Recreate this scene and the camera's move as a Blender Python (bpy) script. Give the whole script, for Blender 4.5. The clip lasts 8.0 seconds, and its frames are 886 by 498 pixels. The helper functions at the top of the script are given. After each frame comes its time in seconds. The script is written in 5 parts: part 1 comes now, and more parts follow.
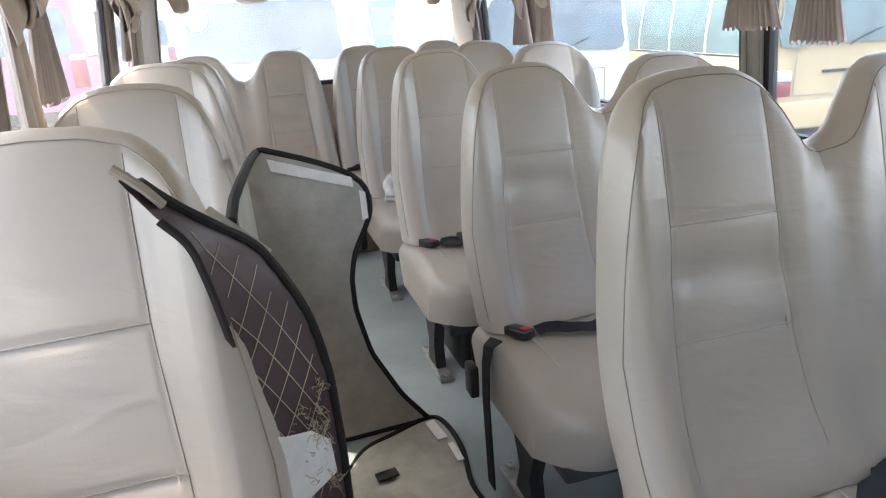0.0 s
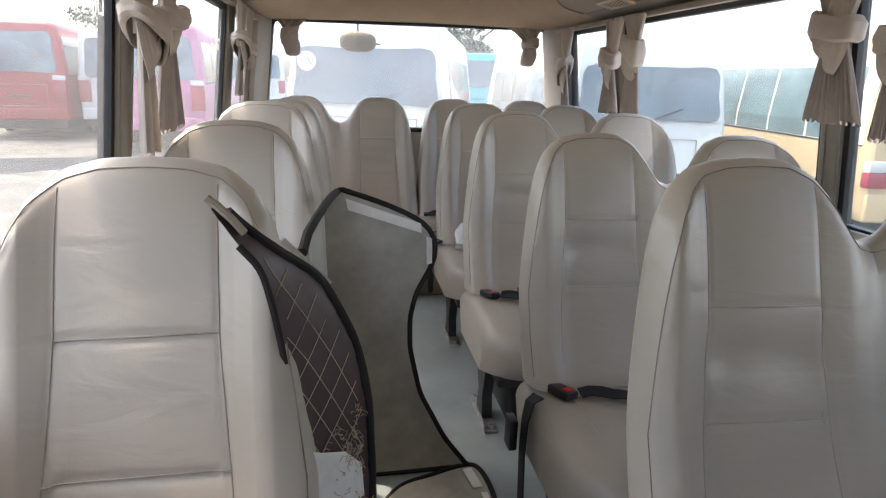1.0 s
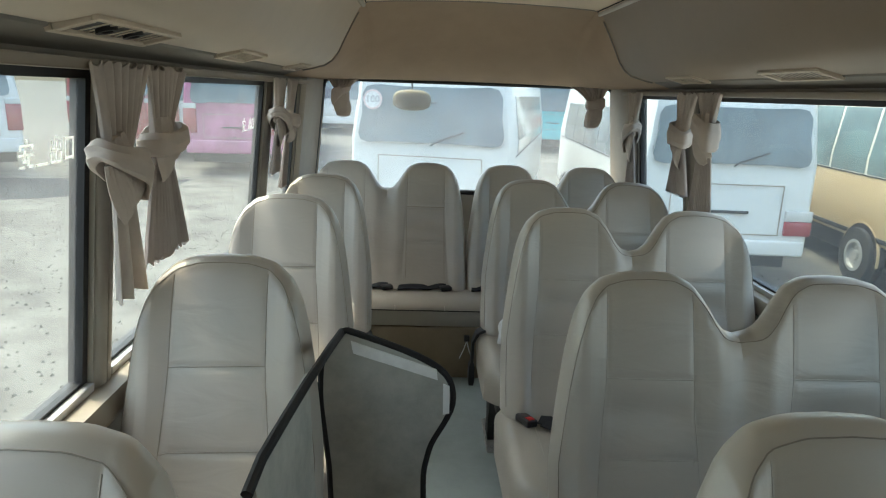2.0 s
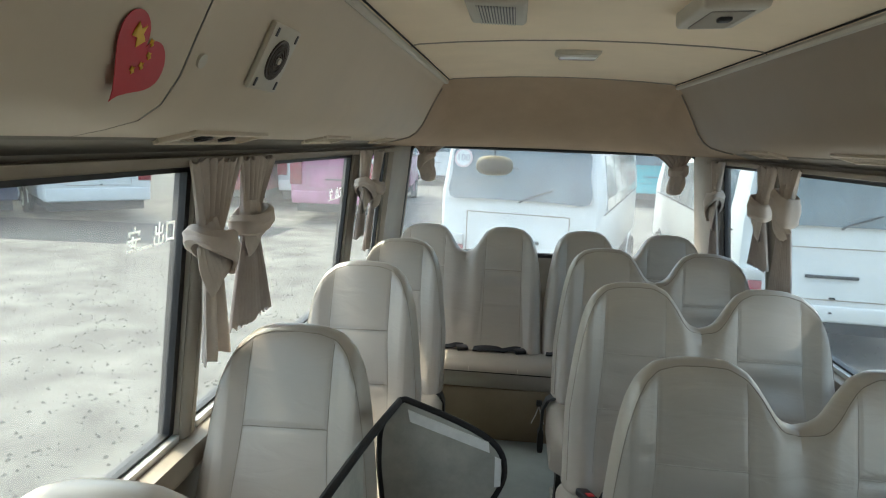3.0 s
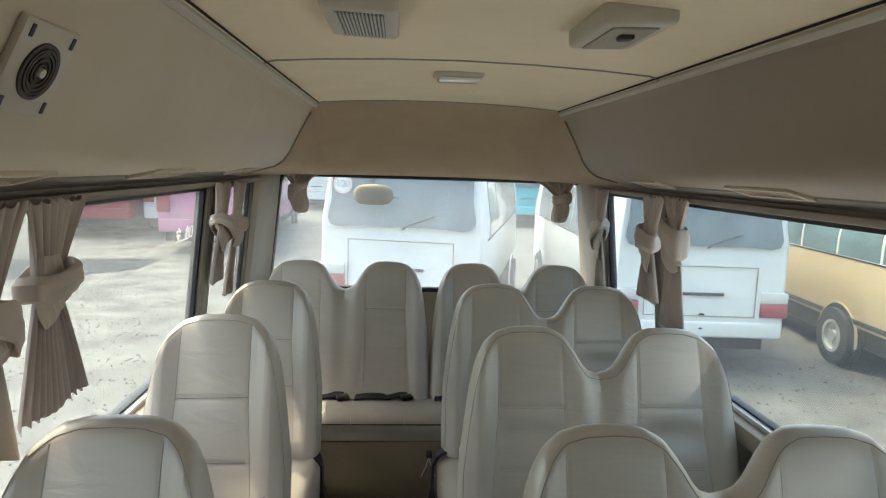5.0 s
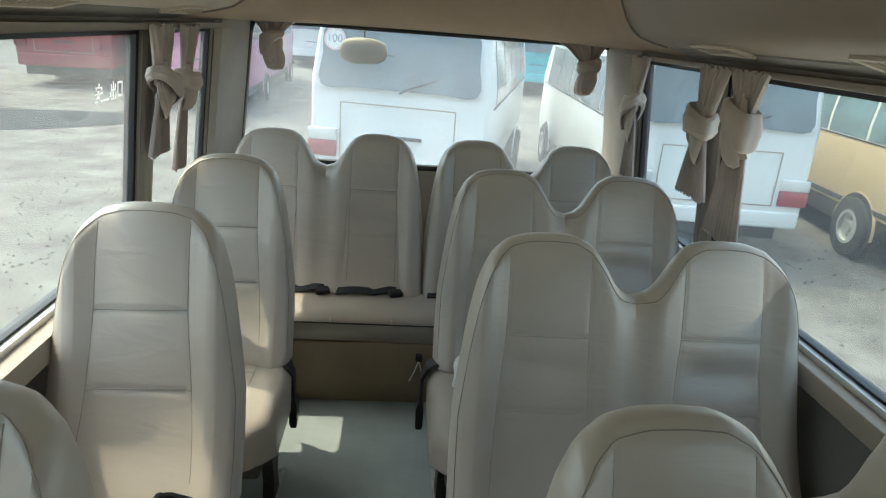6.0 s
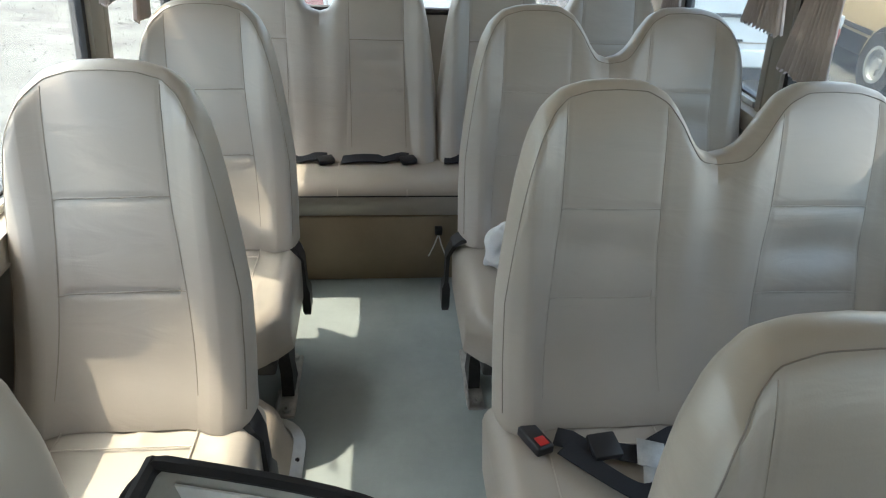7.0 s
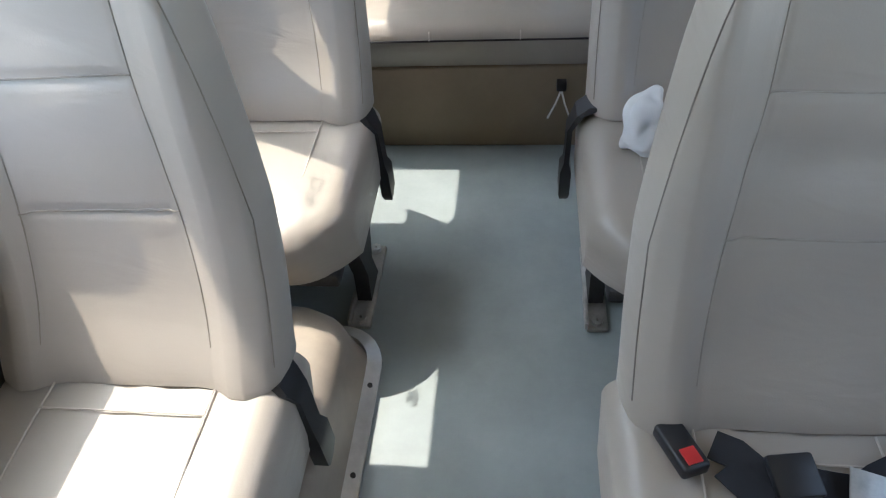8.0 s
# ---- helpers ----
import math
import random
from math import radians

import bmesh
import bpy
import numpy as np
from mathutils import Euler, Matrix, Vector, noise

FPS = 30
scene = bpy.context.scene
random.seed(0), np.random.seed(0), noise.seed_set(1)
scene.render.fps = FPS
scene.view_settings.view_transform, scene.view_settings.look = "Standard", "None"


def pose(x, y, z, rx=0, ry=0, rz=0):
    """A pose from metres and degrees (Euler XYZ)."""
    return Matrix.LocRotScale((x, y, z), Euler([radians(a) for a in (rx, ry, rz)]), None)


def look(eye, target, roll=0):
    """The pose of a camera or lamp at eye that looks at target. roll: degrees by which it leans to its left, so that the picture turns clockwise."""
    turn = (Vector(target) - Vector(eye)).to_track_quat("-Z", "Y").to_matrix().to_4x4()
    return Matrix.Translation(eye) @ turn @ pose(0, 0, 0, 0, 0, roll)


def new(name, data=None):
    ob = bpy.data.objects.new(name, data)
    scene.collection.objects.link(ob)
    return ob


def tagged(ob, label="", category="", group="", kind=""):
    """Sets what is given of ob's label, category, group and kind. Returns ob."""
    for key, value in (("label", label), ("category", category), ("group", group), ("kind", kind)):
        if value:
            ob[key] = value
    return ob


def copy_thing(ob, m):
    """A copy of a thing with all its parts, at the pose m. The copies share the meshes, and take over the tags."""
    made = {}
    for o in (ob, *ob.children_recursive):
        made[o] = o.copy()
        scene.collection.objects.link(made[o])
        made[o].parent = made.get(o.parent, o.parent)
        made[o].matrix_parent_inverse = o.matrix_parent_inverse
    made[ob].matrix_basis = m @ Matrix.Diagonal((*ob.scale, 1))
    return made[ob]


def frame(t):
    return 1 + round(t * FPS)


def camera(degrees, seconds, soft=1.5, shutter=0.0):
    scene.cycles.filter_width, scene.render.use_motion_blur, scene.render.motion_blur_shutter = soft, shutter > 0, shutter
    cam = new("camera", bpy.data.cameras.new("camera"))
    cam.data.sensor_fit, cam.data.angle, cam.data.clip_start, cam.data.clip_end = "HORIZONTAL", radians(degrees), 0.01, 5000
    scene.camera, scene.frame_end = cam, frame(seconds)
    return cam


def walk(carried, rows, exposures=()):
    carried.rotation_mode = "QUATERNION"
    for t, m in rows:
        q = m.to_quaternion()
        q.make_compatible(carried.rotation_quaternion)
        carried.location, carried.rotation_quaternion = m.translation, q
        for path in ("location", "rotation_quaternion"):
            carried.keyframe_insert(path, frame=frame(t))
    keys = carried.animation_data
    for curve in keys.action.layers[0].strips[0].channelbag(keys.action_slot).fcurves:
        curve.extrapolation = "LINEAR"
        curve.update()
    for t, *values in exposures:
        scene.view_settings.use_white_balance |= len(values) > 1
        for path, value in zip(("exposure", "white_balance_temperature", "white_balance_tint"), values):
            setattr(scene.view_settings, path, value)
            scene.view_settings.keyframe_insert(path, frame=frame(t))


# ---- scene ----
cam = camera(69.0, 8.0, soft=1.15)
# seconds, stops, kelvin, tint
EXPOSURES = [(0, 3.74, 6250, 15), (0.5, 3.33, 6400, 16), (1.0, 3.17, 6400, 16), (1.2, 3.06, 6300, 11), (2.3, 2.68, 6100, 0), (3.0, 2.76, 6100, 2), (3.5, 2.86, 6100, 3), (4.7, 2.90, 6350, 4), (5.8, 2.70, 6100, -1), (6.5, 2.97, 6050, 3), (7.0, 3.16, 6000, 5), (7.5, 3.28, 5850, 8), (8, 3.36, 5550, 10)]
PATH = [
    (0, (-0.455, 0.031, 1.16), (0.067, 1.845, 0.5), -3.4),
    (0.5, (-0.449, -0.017, 1.173), (0.019, 1.852, 0.638), -0.2),
    (1, (-0.432, -0.055, 1.188), (-0.124, 1.853, 0.675), 1.6),
    (1.2, (-0.412, -0.034, 1.231), (-0.181, 1.91, 0.821), 1.3),
    (2.3, (-0.224, 0.296, 1.493), (-0.3, 2.234, 1.004), 2.4),
    (2.5, (-0.203, 0.258, 1.505), (-0.424, 2.19, 1.04), 1.7),
    (3, (-0.182, 0.171, 1.541), (-0.394, 2.132, 1.208), 2.1),
    (3.5, (-0.146, 0.152, 1.569), (-0.038, 2.141, 1.387), 1.4),
    (4, (-0.122, 0.174, 1.569), (-0.091, 2.167, 1.405), 1.6),
    (4.5, (-0.175, 0.317, 1.573), (-0.087, 2.305, 1.378), 4.2),
    (4.7, (-0.18, 0.375, 1.574), (-0.033, 2.356, 1.346), 2.0),
    (5.8, (-0.117, 0.82, 1.542), (0.001, 2.793, 1.231), 2.3),
    (6, (-0.138, 0.952, 1.537), (0.023, 2.836, 0.886), 4.4),
    (6.5, (-0.197, 1.128, 1.475), (0.026, 2.855, 0.491), 2.8),
    (7, (-0.2, 1.236, 1.433), (-0.022, 2.936, 0.393), 2.5),
    (7.5, (-0.164, 1.556, 1.305), (-0.188, 3.143, 0.089), 2.8),
    (8, (-0.128, 1.707, 1.263), (-0.347, 3.073, -0.182), -5.7),
]
walk(cam, [(t, look(eye, target, roll)) for t, eye, target, roll in PATH], EXPOSURES)

# ---------------------------------------------------------------- world and sun
SUN_FROM = Vector((-0.457, 0.258, 1.0)).normalized()
world = bpy.data.worlds.new("world")
scene.world = world
world.use_nodes = True
wt = world.node_tree
wt.nodes.clear()
sky = wt.nodes.new("ShaderNodeTexSky")
sky.sky_type = "NISHITA"
sky.sun_disc = False
sky.sun_elevation = math.asin(SUN_FROM.z)
sky.sun_rotation = math.atan2(SUN_FROM.x, SUN_FROM.y)
sky.dust_density = 4.0
sky.air_density = 1.0
bg = wt.nodes.new("ShaderNodeBackground")
bg.inputs["Strength"].default_value = 0.15
wo = wt.nodes.new("ShaderNodeOutputWorld")
haze = wt.nodes.new("ShaderNodeHueSaturation")
haze.inputs["Saturation"].default_value = 0.75
wt.links.new(sky.outputs["Color"], haze.inputs["Color"])
wt.links.new(haze.outputs["Color"], bg.inputs["Color"])
wt.links.new(bg.outputs["Background"], wo.inputs["Surface"])
sun = new("sun", bpy.data.lights.new("sun", "SUN"))
sun.data.energy = 0.63
sun.data.angle = radians(0.4)
sun.data.color = (1.0, 0.85, 0.62)
sun.matrix_world = look(SUN_FROM * 50, (0, 0, 0))
# added fill lamps in the door-side windows, aimed up to brighten ceiling and cabin
for y0, y1 in ((0.20, 1.57), (1.65, 3.02)):
    fill_lamp = new("window_daylight", bpy.data.lights.new("window_daylight", "AREA"))
    fill_lamp.data.shape, fill_lamp.data.size, fill_lamp.data.size_y = "RECTANGLE", y1 - y0, 0.55
    fill_lamp.data.energy = 0.27
    fill_lamp.data.color = (1.0, 0.93, 0.82)
    fill_lamp.matrix_world = look((0.93, (y0 + y1) / 2, 1.12), (0.0, (y0 + y1) / 2, 1.72))

# ---------------------------------------------------------------- helpers of this scene
GROUND = -0.85


def part(name, bm, material, parent=None, label="", smooth=True):
    """Link a bmesh as one mesh object under a thing or part."""
    bmesh.ops.recalc_face_normals(bm, faces=bm.faces[:])
    me = bpy.data.meshes.new(name)
    bm.to_mesh(me)
    bm.free()
    me.materials.append(material)
    if smooth:
        me.set_sharp_from_angle(angle=radians(35))
        for p in me.polygons:
            p.use_smooth = True
    ob = new(name, me)
    if parent is not None:
        ob.parent = parent
    if label:
        ob["label"] = label
    return ob


def thing(name, label, category, group="", kind=""):
    return tagged(new(name), label, category, group, kind)


def box(bm, lo, hi, bevel=0.0, seg=2):
    lo, hi = Vector(lo), Vector(hi)
    g = bmesh.ops.create_cube(bm, size=1.0)
    for v in g["verts"]:
        v.co = Vector(((lo[k] + hi[k]) / 2 + v.co[k] * (hi[k] - lo[k])) for k in range(3))
    if bevel > 0:
        edges = list({e for v in g["verts"] for e in v.link_edges})
        bmesh.ops.bevel(bm, geom=edges, offset=bevel, segments=seg, profile=0.5, affect="EDGES")
    return bm


def moved(bm, m):
    bmesh.ops.transform(bm, matrix=m, verts=bm.verts[:])
    return bm


def boxed(lo, hi, bevel=0.0, seg=2):
    return box(bmesh.new(), lo, hi, bevel, seg)


def loft(bm, rings, closed=True, cap=True):
    """Skin rings of equal length."""
    rows = [[bm.verts.new(p) for p in ring] for ring in rings]
    n = len(rows[0])
    for a, b in zip(rows, rows[1:]):
        for k in range(n if closed else n - 1):
            q = (a[k], a[(k + 1) % n], b[(k + 1) % n], b[k])
            bm.faces.new(q)
    if cap and closed:
        bm.faces.new(rows[0])
        bm.faces.new(rows[-1])
    return bm


def tube(bm, pts, r, sides=6):
    """A round bar along points."""
    pts = [Vector(p) for p in pts]
    rings = []
    for k, p in enumerate(pts):
        d = (pts[min(k + 1, len(pts) - 1)] - pts[max(k - 1, 0)]).normalized()
        a = d.orthogonal().normalized() if k == 0 else (side - d * side.dot(d)).normalized()
        side = a
        b = d.cross(a)
        rings.append([p + r * (math.cos(t) * a + math.sin(t) * b) for t in [2 * math.pi * i / sides for i in range(sides)]])
    return loft(bm, rings)


def ribbon(bm, pts, across, width, thick):
    """A flat strap along points; across is its width direction."""
    pts = [Vector(p) for p in pts]
    rings = []
    for k, p in enumerate(pts):
        d = (pts[min(k + 1, len(pts) - 1)] - pts[max(k - 1, 0)]).normalized()
        a = Vector(across)
        a = (a - d * a.dot(d)).normalized()
        n = d.cross(a)
        rings.append([p + sx * a * width / 2 + sn * n * thick / 2 for sx, sn in ((-1, -1), (1, -1), (1, 1), (-1, 1))])
    return loft(bm, rings)


def disc(bm, r0, r1, z0, z1, sides=24, m=None):
    """A ring or a disc (r0 = 0) of some thickness about z."""
    ang = [2 * math.pi * k / sides for k in range(sides)]
    r0 = max(r0, 1e-4)
    prof = [(r0, z0), (r1, z0), (r1, z1), (r0, z1)]
    start = len(bm.verts)
    rows = [[bm.verts.new((r * math.cos(t), r * math.sin(t), z)) for r, z in prof] for t in ang]
    for k in range(sides):
        a, b = rows[k], rows[(k + 1) % sides]
        for i in range(4):
            bm.faces.new((a[i], a[(i + 1) % 4], b[(i + 1) % 4], b[i]))
    if m is not None:
        bm.verts.ensure_lookup_table()
        bmesh.ops.transform(bm, matrix=m, verts=bm.verts[start:])
    return bm


def flat(bm, outline, depth):
    """A plate in the xz plane with an outline, depth along y."""
    a = [bm.verts.new((x, -depth / 2, z)) for x, z in outline]
    b = [bm.verts.new((x, depth / 2, z)) for x, z in outline]
    bm.faces.new(a)
    bm.faces.new(b[::-1])
    for k in range(len(a)):
        j = (k + 1) % len(a)
        bm.faces.new((a[k], a[j], b[j], b[k]))
    bmesh.ops.triangulate(bm, faces=[f for f in bm.faces if len(f.verts) > 4])
    return bm


# ---------------------------------------------------------------- materials
def paint(name, base, rough=0.5, metal=0.0, vary=0.12, scale=6.0, bump=0.0, bump_scale=200.0, spec=0.5, stain=0.0, stain_colour=(0.1, 0.08, 0.06), per_object=0.0, coat=0.0, crease=0.0, soft=False):
    """A node material: colour varied at two scales, fine relief, stains."""
    m = bpy.data.materials.new(name)
    m.use_nodes = True
    nt = m.node_tree
    b = nt.nodes["Principled BSDF"]
    b.inputs["Roughness"].default_value = rough
    b.inputs["Metallic"].default_value = metal
    b.inputs["Specular IOR Level"].default_value = spec
    b.inputs["Coat Weight"].default_value = coat
    co = nt.nodes.new("ShaderNodeTexCoord")
    big = nt.nodes.new("ShaderNodeTexNoise")
    big.inputs["Scale"].default_value = scale
    big.inputs["Detail"].default_value = 6
    big.inputs["Roughness"].default_value = 0.45 if soft else 0.65
    nt.links.new(co.outputs["Object"], big.inputs["Vector"])
    ramp = nt.nodes.new("ShaderNodeMapRange")
    ramp.inputs["From Min"].default_value, ramp.inputs["From Max"].default_value = 0.3, 0.7
    ramp.inputs["To Min"].default_value, ramp.inputs["To Max"].default_value = 1 - vary, 1 + vary
    nt.links.new(big.outputs["Fac"], ramp.inputs["Value"])
    mul = nt.nodes.new("ShaderNodeVectorMath")
    mul.operation = "SCALE"
    mul.inputs[0].default_value = base
    nt.links.new(ramp.outputs["Result"], mul.inputs["Scale"])
    last = mul.outputs["Vector"]
    if per_object:
        info = nt.nodes.new("ShaderNodeObjectInfo")
        mr = nt.nodes.new("ShaderNodeMapRange")
        mr.inputs["To Min"].default_value, mr.inputs["To Max"].default_value = 1 - per_object, 1 + per_object
        nt.links.new(info.outputs["Random"], mr.inputs["Value"])
        m2 = nt.nodes.new("ShaderNodeVectorMath")
        m2.operation = "SCALE"
        nt.links.new(last, m2.inputs[0])
        nt.links.new(mr.outputs["Result"], m2.inputs["Scale"])
        last = m2.outputs["Vector"]
    if stain:
        sn = nt.nodes.new("ShaderNodeTexNoise")
        sn.inputs["Scale"].default_value = scale * 0.45
        sn.inputs["Detail"].default_value = 1.5 if soft else 8
        sn.inputs["Distortion"].default_value = 0.6
        nt.links.new(co.outputs["Object"], sn.inputs["Vector"])
        sr = nt.nodes.new("ShaderNodeMapRange")
        sr.inputs["From Min"].default_value, sr.inputs["From Max"].default_value = 0.52, 0.78
        sr.inputs["To Max"].default_value = stain
        nt.links.new(sn.outputs["Fac"], sr.inputs["Value"])
        mx = nt.nodes.new("ShaderNodeMix")
        mx.data_type = "RGBA"
        mx.inputs["B"].default_value = (*stain_colour, 1)
        nt.links.new(sr.outputs["Result"], mx.inputs["Factor"])
        nt.links.new(last, mx.inputs["A"])
        last = mx.outputs["Result"]
    nt.links.new(last, b.inputs["Base Color"])
    rv = nt.nodes.new("ShaderNodeMapRange")
    rv.inputs["To Min"].default_value, rv.inputs["To Max"].default_value = max(0.02, rough - 0.05), min(1, rough + 0.07)
    nt.links.new(big.outputs["Fac"], rv.inputs["Value"])
    nt.links.new(rv.outputs["Result"], b.inputs["Roughness"])
    if bump:
        fine = nt.nodes.new("ShaderNodeTexNoise")
        fine.inputs["Scale"].default_value = bump_scale
        fine.inputs["Detail"].default_value = 3
        nt.links.new(co.outputs["Object"], fine.inputs["Vector"])
        add = nt.nodes.new("ShaderNodeMath")
        add.operation = "MULTIPLY_ADD"
        add.inputs[1].default_value = 0.25
        nt.links.new(fine.outputs["Fac"], add.inputs[0])
        nt.links.new(big.outputs["Fac"], add.inputs[2])
        bp = nt.nodes.new("ShaderNodeBump")
        bp.inputs["Strength"].default_value = bump
        bp.inputs["Distance"].default_value = 0.01
        nt.links.new(add.outputs["Value"], bp.inputs["Height"])
        if crease:
            # soft long wrinkles that run across
            mp = nt.nodes.new("ShaderNodeMapping")
            mp.inputs["Scale"].default_value = (5.0, 5.0, 16.0)
            wr = nt.nodes.new("ShaderNodeTexNoise")
            wr.inputs["Scale"].default_value = 1.0
            wr.inputs["Detail"].default_value = 3
            wr.inputs["Distortion"].default_value = 0.8
            nt.links.new(co.outputs["Object"], mp.inputs["Vector"])
            nt.links.new(mp.outputs["Vector"], wr.inputs["Vector"])
            bw = nt.nodes.new("ShaderNodeBump")
            bw.inputs["Strength"].default_value = crease
            bw.inputs["Distance"].default_value = 0.02
            nt.links.new(wr.outputs["Fac"], bw.inputs["Height"])
            nt.links.new(bw.outputs["Normal"], bp.inputs["Normal"])
        nt.links.new(bp.outputs["Normal"], b.inputs["Normal"])
    return m


def glass(name, tint=(0.9, 0.95, 0.93), dirt=0.1):
    """A clear pane with a thin film of dust."""
    m = bpy.data.materials.new(name)
    m.use_nodes = True
    nt = m.node_tree
    nt.nodes.clear()
    out = nt.nodes.new("ShaderNodeOutputMaterial")
    tr = nt.nodes.new("ShaderNodeBsdfTransparent")
    tr.inputs["Color"].default_value = (*tint, 1)
    gl = nt.nodes.new("ShaderNodeBsdfGlossy")
    gl.inputs["Roughness"].default_value = 0.03
    mix = nt.nodes.new("ShaderNodeMixShader")
    mix.inputs["Fac"].default_value = 0.035
    nt.links.new(tr.outputs["BSDF"], mix.inputs[1])
    nt.links.new(gl.outputs["BSDF"], mix.inputs[2])
    df = nt.nodes.new("ShaderNodeBsdfTranslucent")
    df.inputs["Color"].default_value = (0.8, 0.78, 0.74, 1)
    co = nt.nodes.new("ShaderNodeTexCoord")
    ns = nt.nodes.new("ShaderNodeTexNoise")
    ns.inputs["Scale"].default_value = 1.3
    ns.inputs["Detail"].default_value = 8
    nt.links.new(co.outputs["Object"], ns.inputs["Vector"])
    mr = nt.nodes.new("ShaderNodeMapRange")
    mr.inputs["From Min"].default_value, mr.inputs["From Max"].default_value = 0.35, 0.75
    mr.inputs["To Min"].default_value, mr.inputs["To Max"].default_value = dirt * 0.75, dirt * 1.25
    nt.links.new(ns.outputs["Fac"], mr.inputs["Value"])
    mix2 = nt.nodes.new("ShaderNodeMixShader")
    nt.links.new(mr.outputs["Result"], mix2.inputs["Fac"])
    nt.links.new(mix.outputs["Shader"], mix2.inputs[1])
    nt.links.new(df.outputs["BSDF"], mix2.inputs[2])
    nt.links.new(mix2.outputs["Shader"], out.inputs["Surface"])
    return m


VINYL = paint("seat_vinyl", (0.425, 0.38, 0.322), 0.335, vary=0.06, spec=0.75, scale=4, bump=0.06, bump_scale=350, stain=0.35, stain_colour=(0.29, 0.245, 0.195), per_object=0.05, crease=0.17, soft=True)
SEAM = paint("seam_thread", (0.30, 0.265, 0.22), 0.7, vary=0.2, scale=20)
PIPING = paint("piping", (0.022, 0.020, 0.020), 0.75, spec=0.3, bump=0.2, bump_scale=700)
EDGE = paint("seat_edge_piping", (0.24, 0.21, 0.18), 0.6)
SEAM_MID = paint("seam_thread_pale", (0.40, 0.36, 0.31), 0.6, vary=0.2, scale=20)
SEAM_LIGHT = paint("pale_piping", (0.55, 0.50, 0.44), 0.5)
BELT = paint("belt_webbing", (0.012, 0.013, 0.018), 0.7, bump=0.3, bump_scale=900)
BLACK = paint("black_plastic", (0.018, 0.018, 0.02), 0.4)
RED = paint("red_button", (0.6, 0.03, 0.03), 0.4)
STEEL = paint("worn_steel", (0.45, 0.45, 0.43), 0.4, metal=0.5, vary=0.25, scale=20)
DARKSTEEL = paint("dark_painted_steel", (0.045, 0.045, 0.045), 0.5, metal=0.2, vary=0.3, scale=25)
FLOORING = paint("floor_vinyl", (0.32, 0.365, 0.372), 0.38, vary=0.14, scale=4, bump=0.06, bump_scale=120, stain=0.4, stain_colour=(0.20, 0.225, 0.23))
CEILING = paint("headliner", (0.88, 0.745, 0.565), 0.75, vary=0.05, scale=3, bump=0.05, bump_scale=250, stain=0.3, stain_colour=(0.62, 0.50, 0.36))
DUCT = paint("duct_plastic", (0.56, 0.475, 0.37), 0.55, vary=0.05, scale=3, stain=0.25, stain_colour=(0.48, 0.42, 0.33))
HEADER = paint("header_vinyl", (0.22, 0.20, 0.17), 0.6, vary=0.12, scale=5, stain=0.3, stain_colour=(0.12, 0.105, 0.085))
# right duct: a browner tone, with the dimness of that side put into the colour
DUCT_BROWN_SHADED = paint("shaded_brown_duct_plastic", (0.295, 0.235, 0.175), 0.55, vary=0.06, scale=3, stain=0.3, stain_colour=(0.24, 0.185, 0.13))
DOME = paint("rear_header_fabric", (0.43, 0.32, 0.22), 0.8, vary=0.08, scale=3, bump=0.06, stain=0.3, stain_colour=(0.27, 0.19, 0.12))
TRIM = paint("trim_plastic", (0.33, 0.285, 0.23), 0.55, vary=0.1, scale=6)
PILLAR = paint("pillar_plastic", (0.27, 0.24, 0.20), 0.55, vary=0.1, scale=5)
LOWWALL = paint("lower_wall_vinyl", (0.15, 0.145, 0.13), 0.6, vary=0.15, scale=5)
BOXPANEL = paint("brown_panel", (0.27, 0.215, 0.145), 0.6, vary=0.12, scale=5, stain=0.4, stain_colour=(0.15, 0.115, 0.075))
ARCH = paint("wheel_arch_plastic", (0.42, 0.36, 0.29), 0.5, vary=0.12, scale=8, stain=0.4, stain_colour=(0.22, 0.18, 0.14))
RUBBER = paint("window_rubber", (0.012, 0.012, 0.013), 0.5)
ALU = paint("aluminium", (0.68, 0.68, 0.66), 0.34, metal=0.6, vary=0.15, scale=15)
CURTAIN = paint("curtain_cloth", (0.53, 0.465, 0.415), 0.9, vary=0.1, scale=9, bump=0.25, bump_scale=600, stain=0.3, stain_colour=(0.28, 0.23, 0.18))
TAIL = paint("curtain_lining", (0.37, 0.32, 0.295), 0.9, vary=0.12, scale=9, bump=0.25, bump_scale=600)
FELT = paint("grey_felt", (0.43, 0.415, 0.365), 0.95, vary=0.2, scale=10, bump=0.3, bump_scale=500)
QUILT = paint("brown_leatherette", (0.072, 0.044, 0.048), 0.42, vary=0.15, scale=12, bump=0.1)
THREAD = paint("beige_thread", (0.5, 0.42, 0.3), 0.8)
VELCRO = paint("white_tape", (0.84, 0.83, 0.80), 0.8, vary=0.08, scale=30, bump=0.2)
CLOTH = paint("white_cloth", (0.72, 0.72, 0.72), 0.8, vary=0.06, scale=15)
LAMP = paint("lamp_cover", (0.93, 0.92, 0.89), 0.16, vary=0.05, scale=10, coat=0.6)
PALE = paint("pale_plastic", (0.52, 0.48, 0.41), 0.45, vary=0.05, scale=10)
STICKER_RED = paint("red_sticker", (0.5, 0.02, 0.03), 0.35, vary=0.05)
STICKER_YELLOW = paint("yellow_sticker", (0.8, 0.5, 0.03), 0.35)
WHITE_LETTER = paint("white_letters", (0.88, 0.88, 0.86), 0.5, vary=0.15, scale=60)
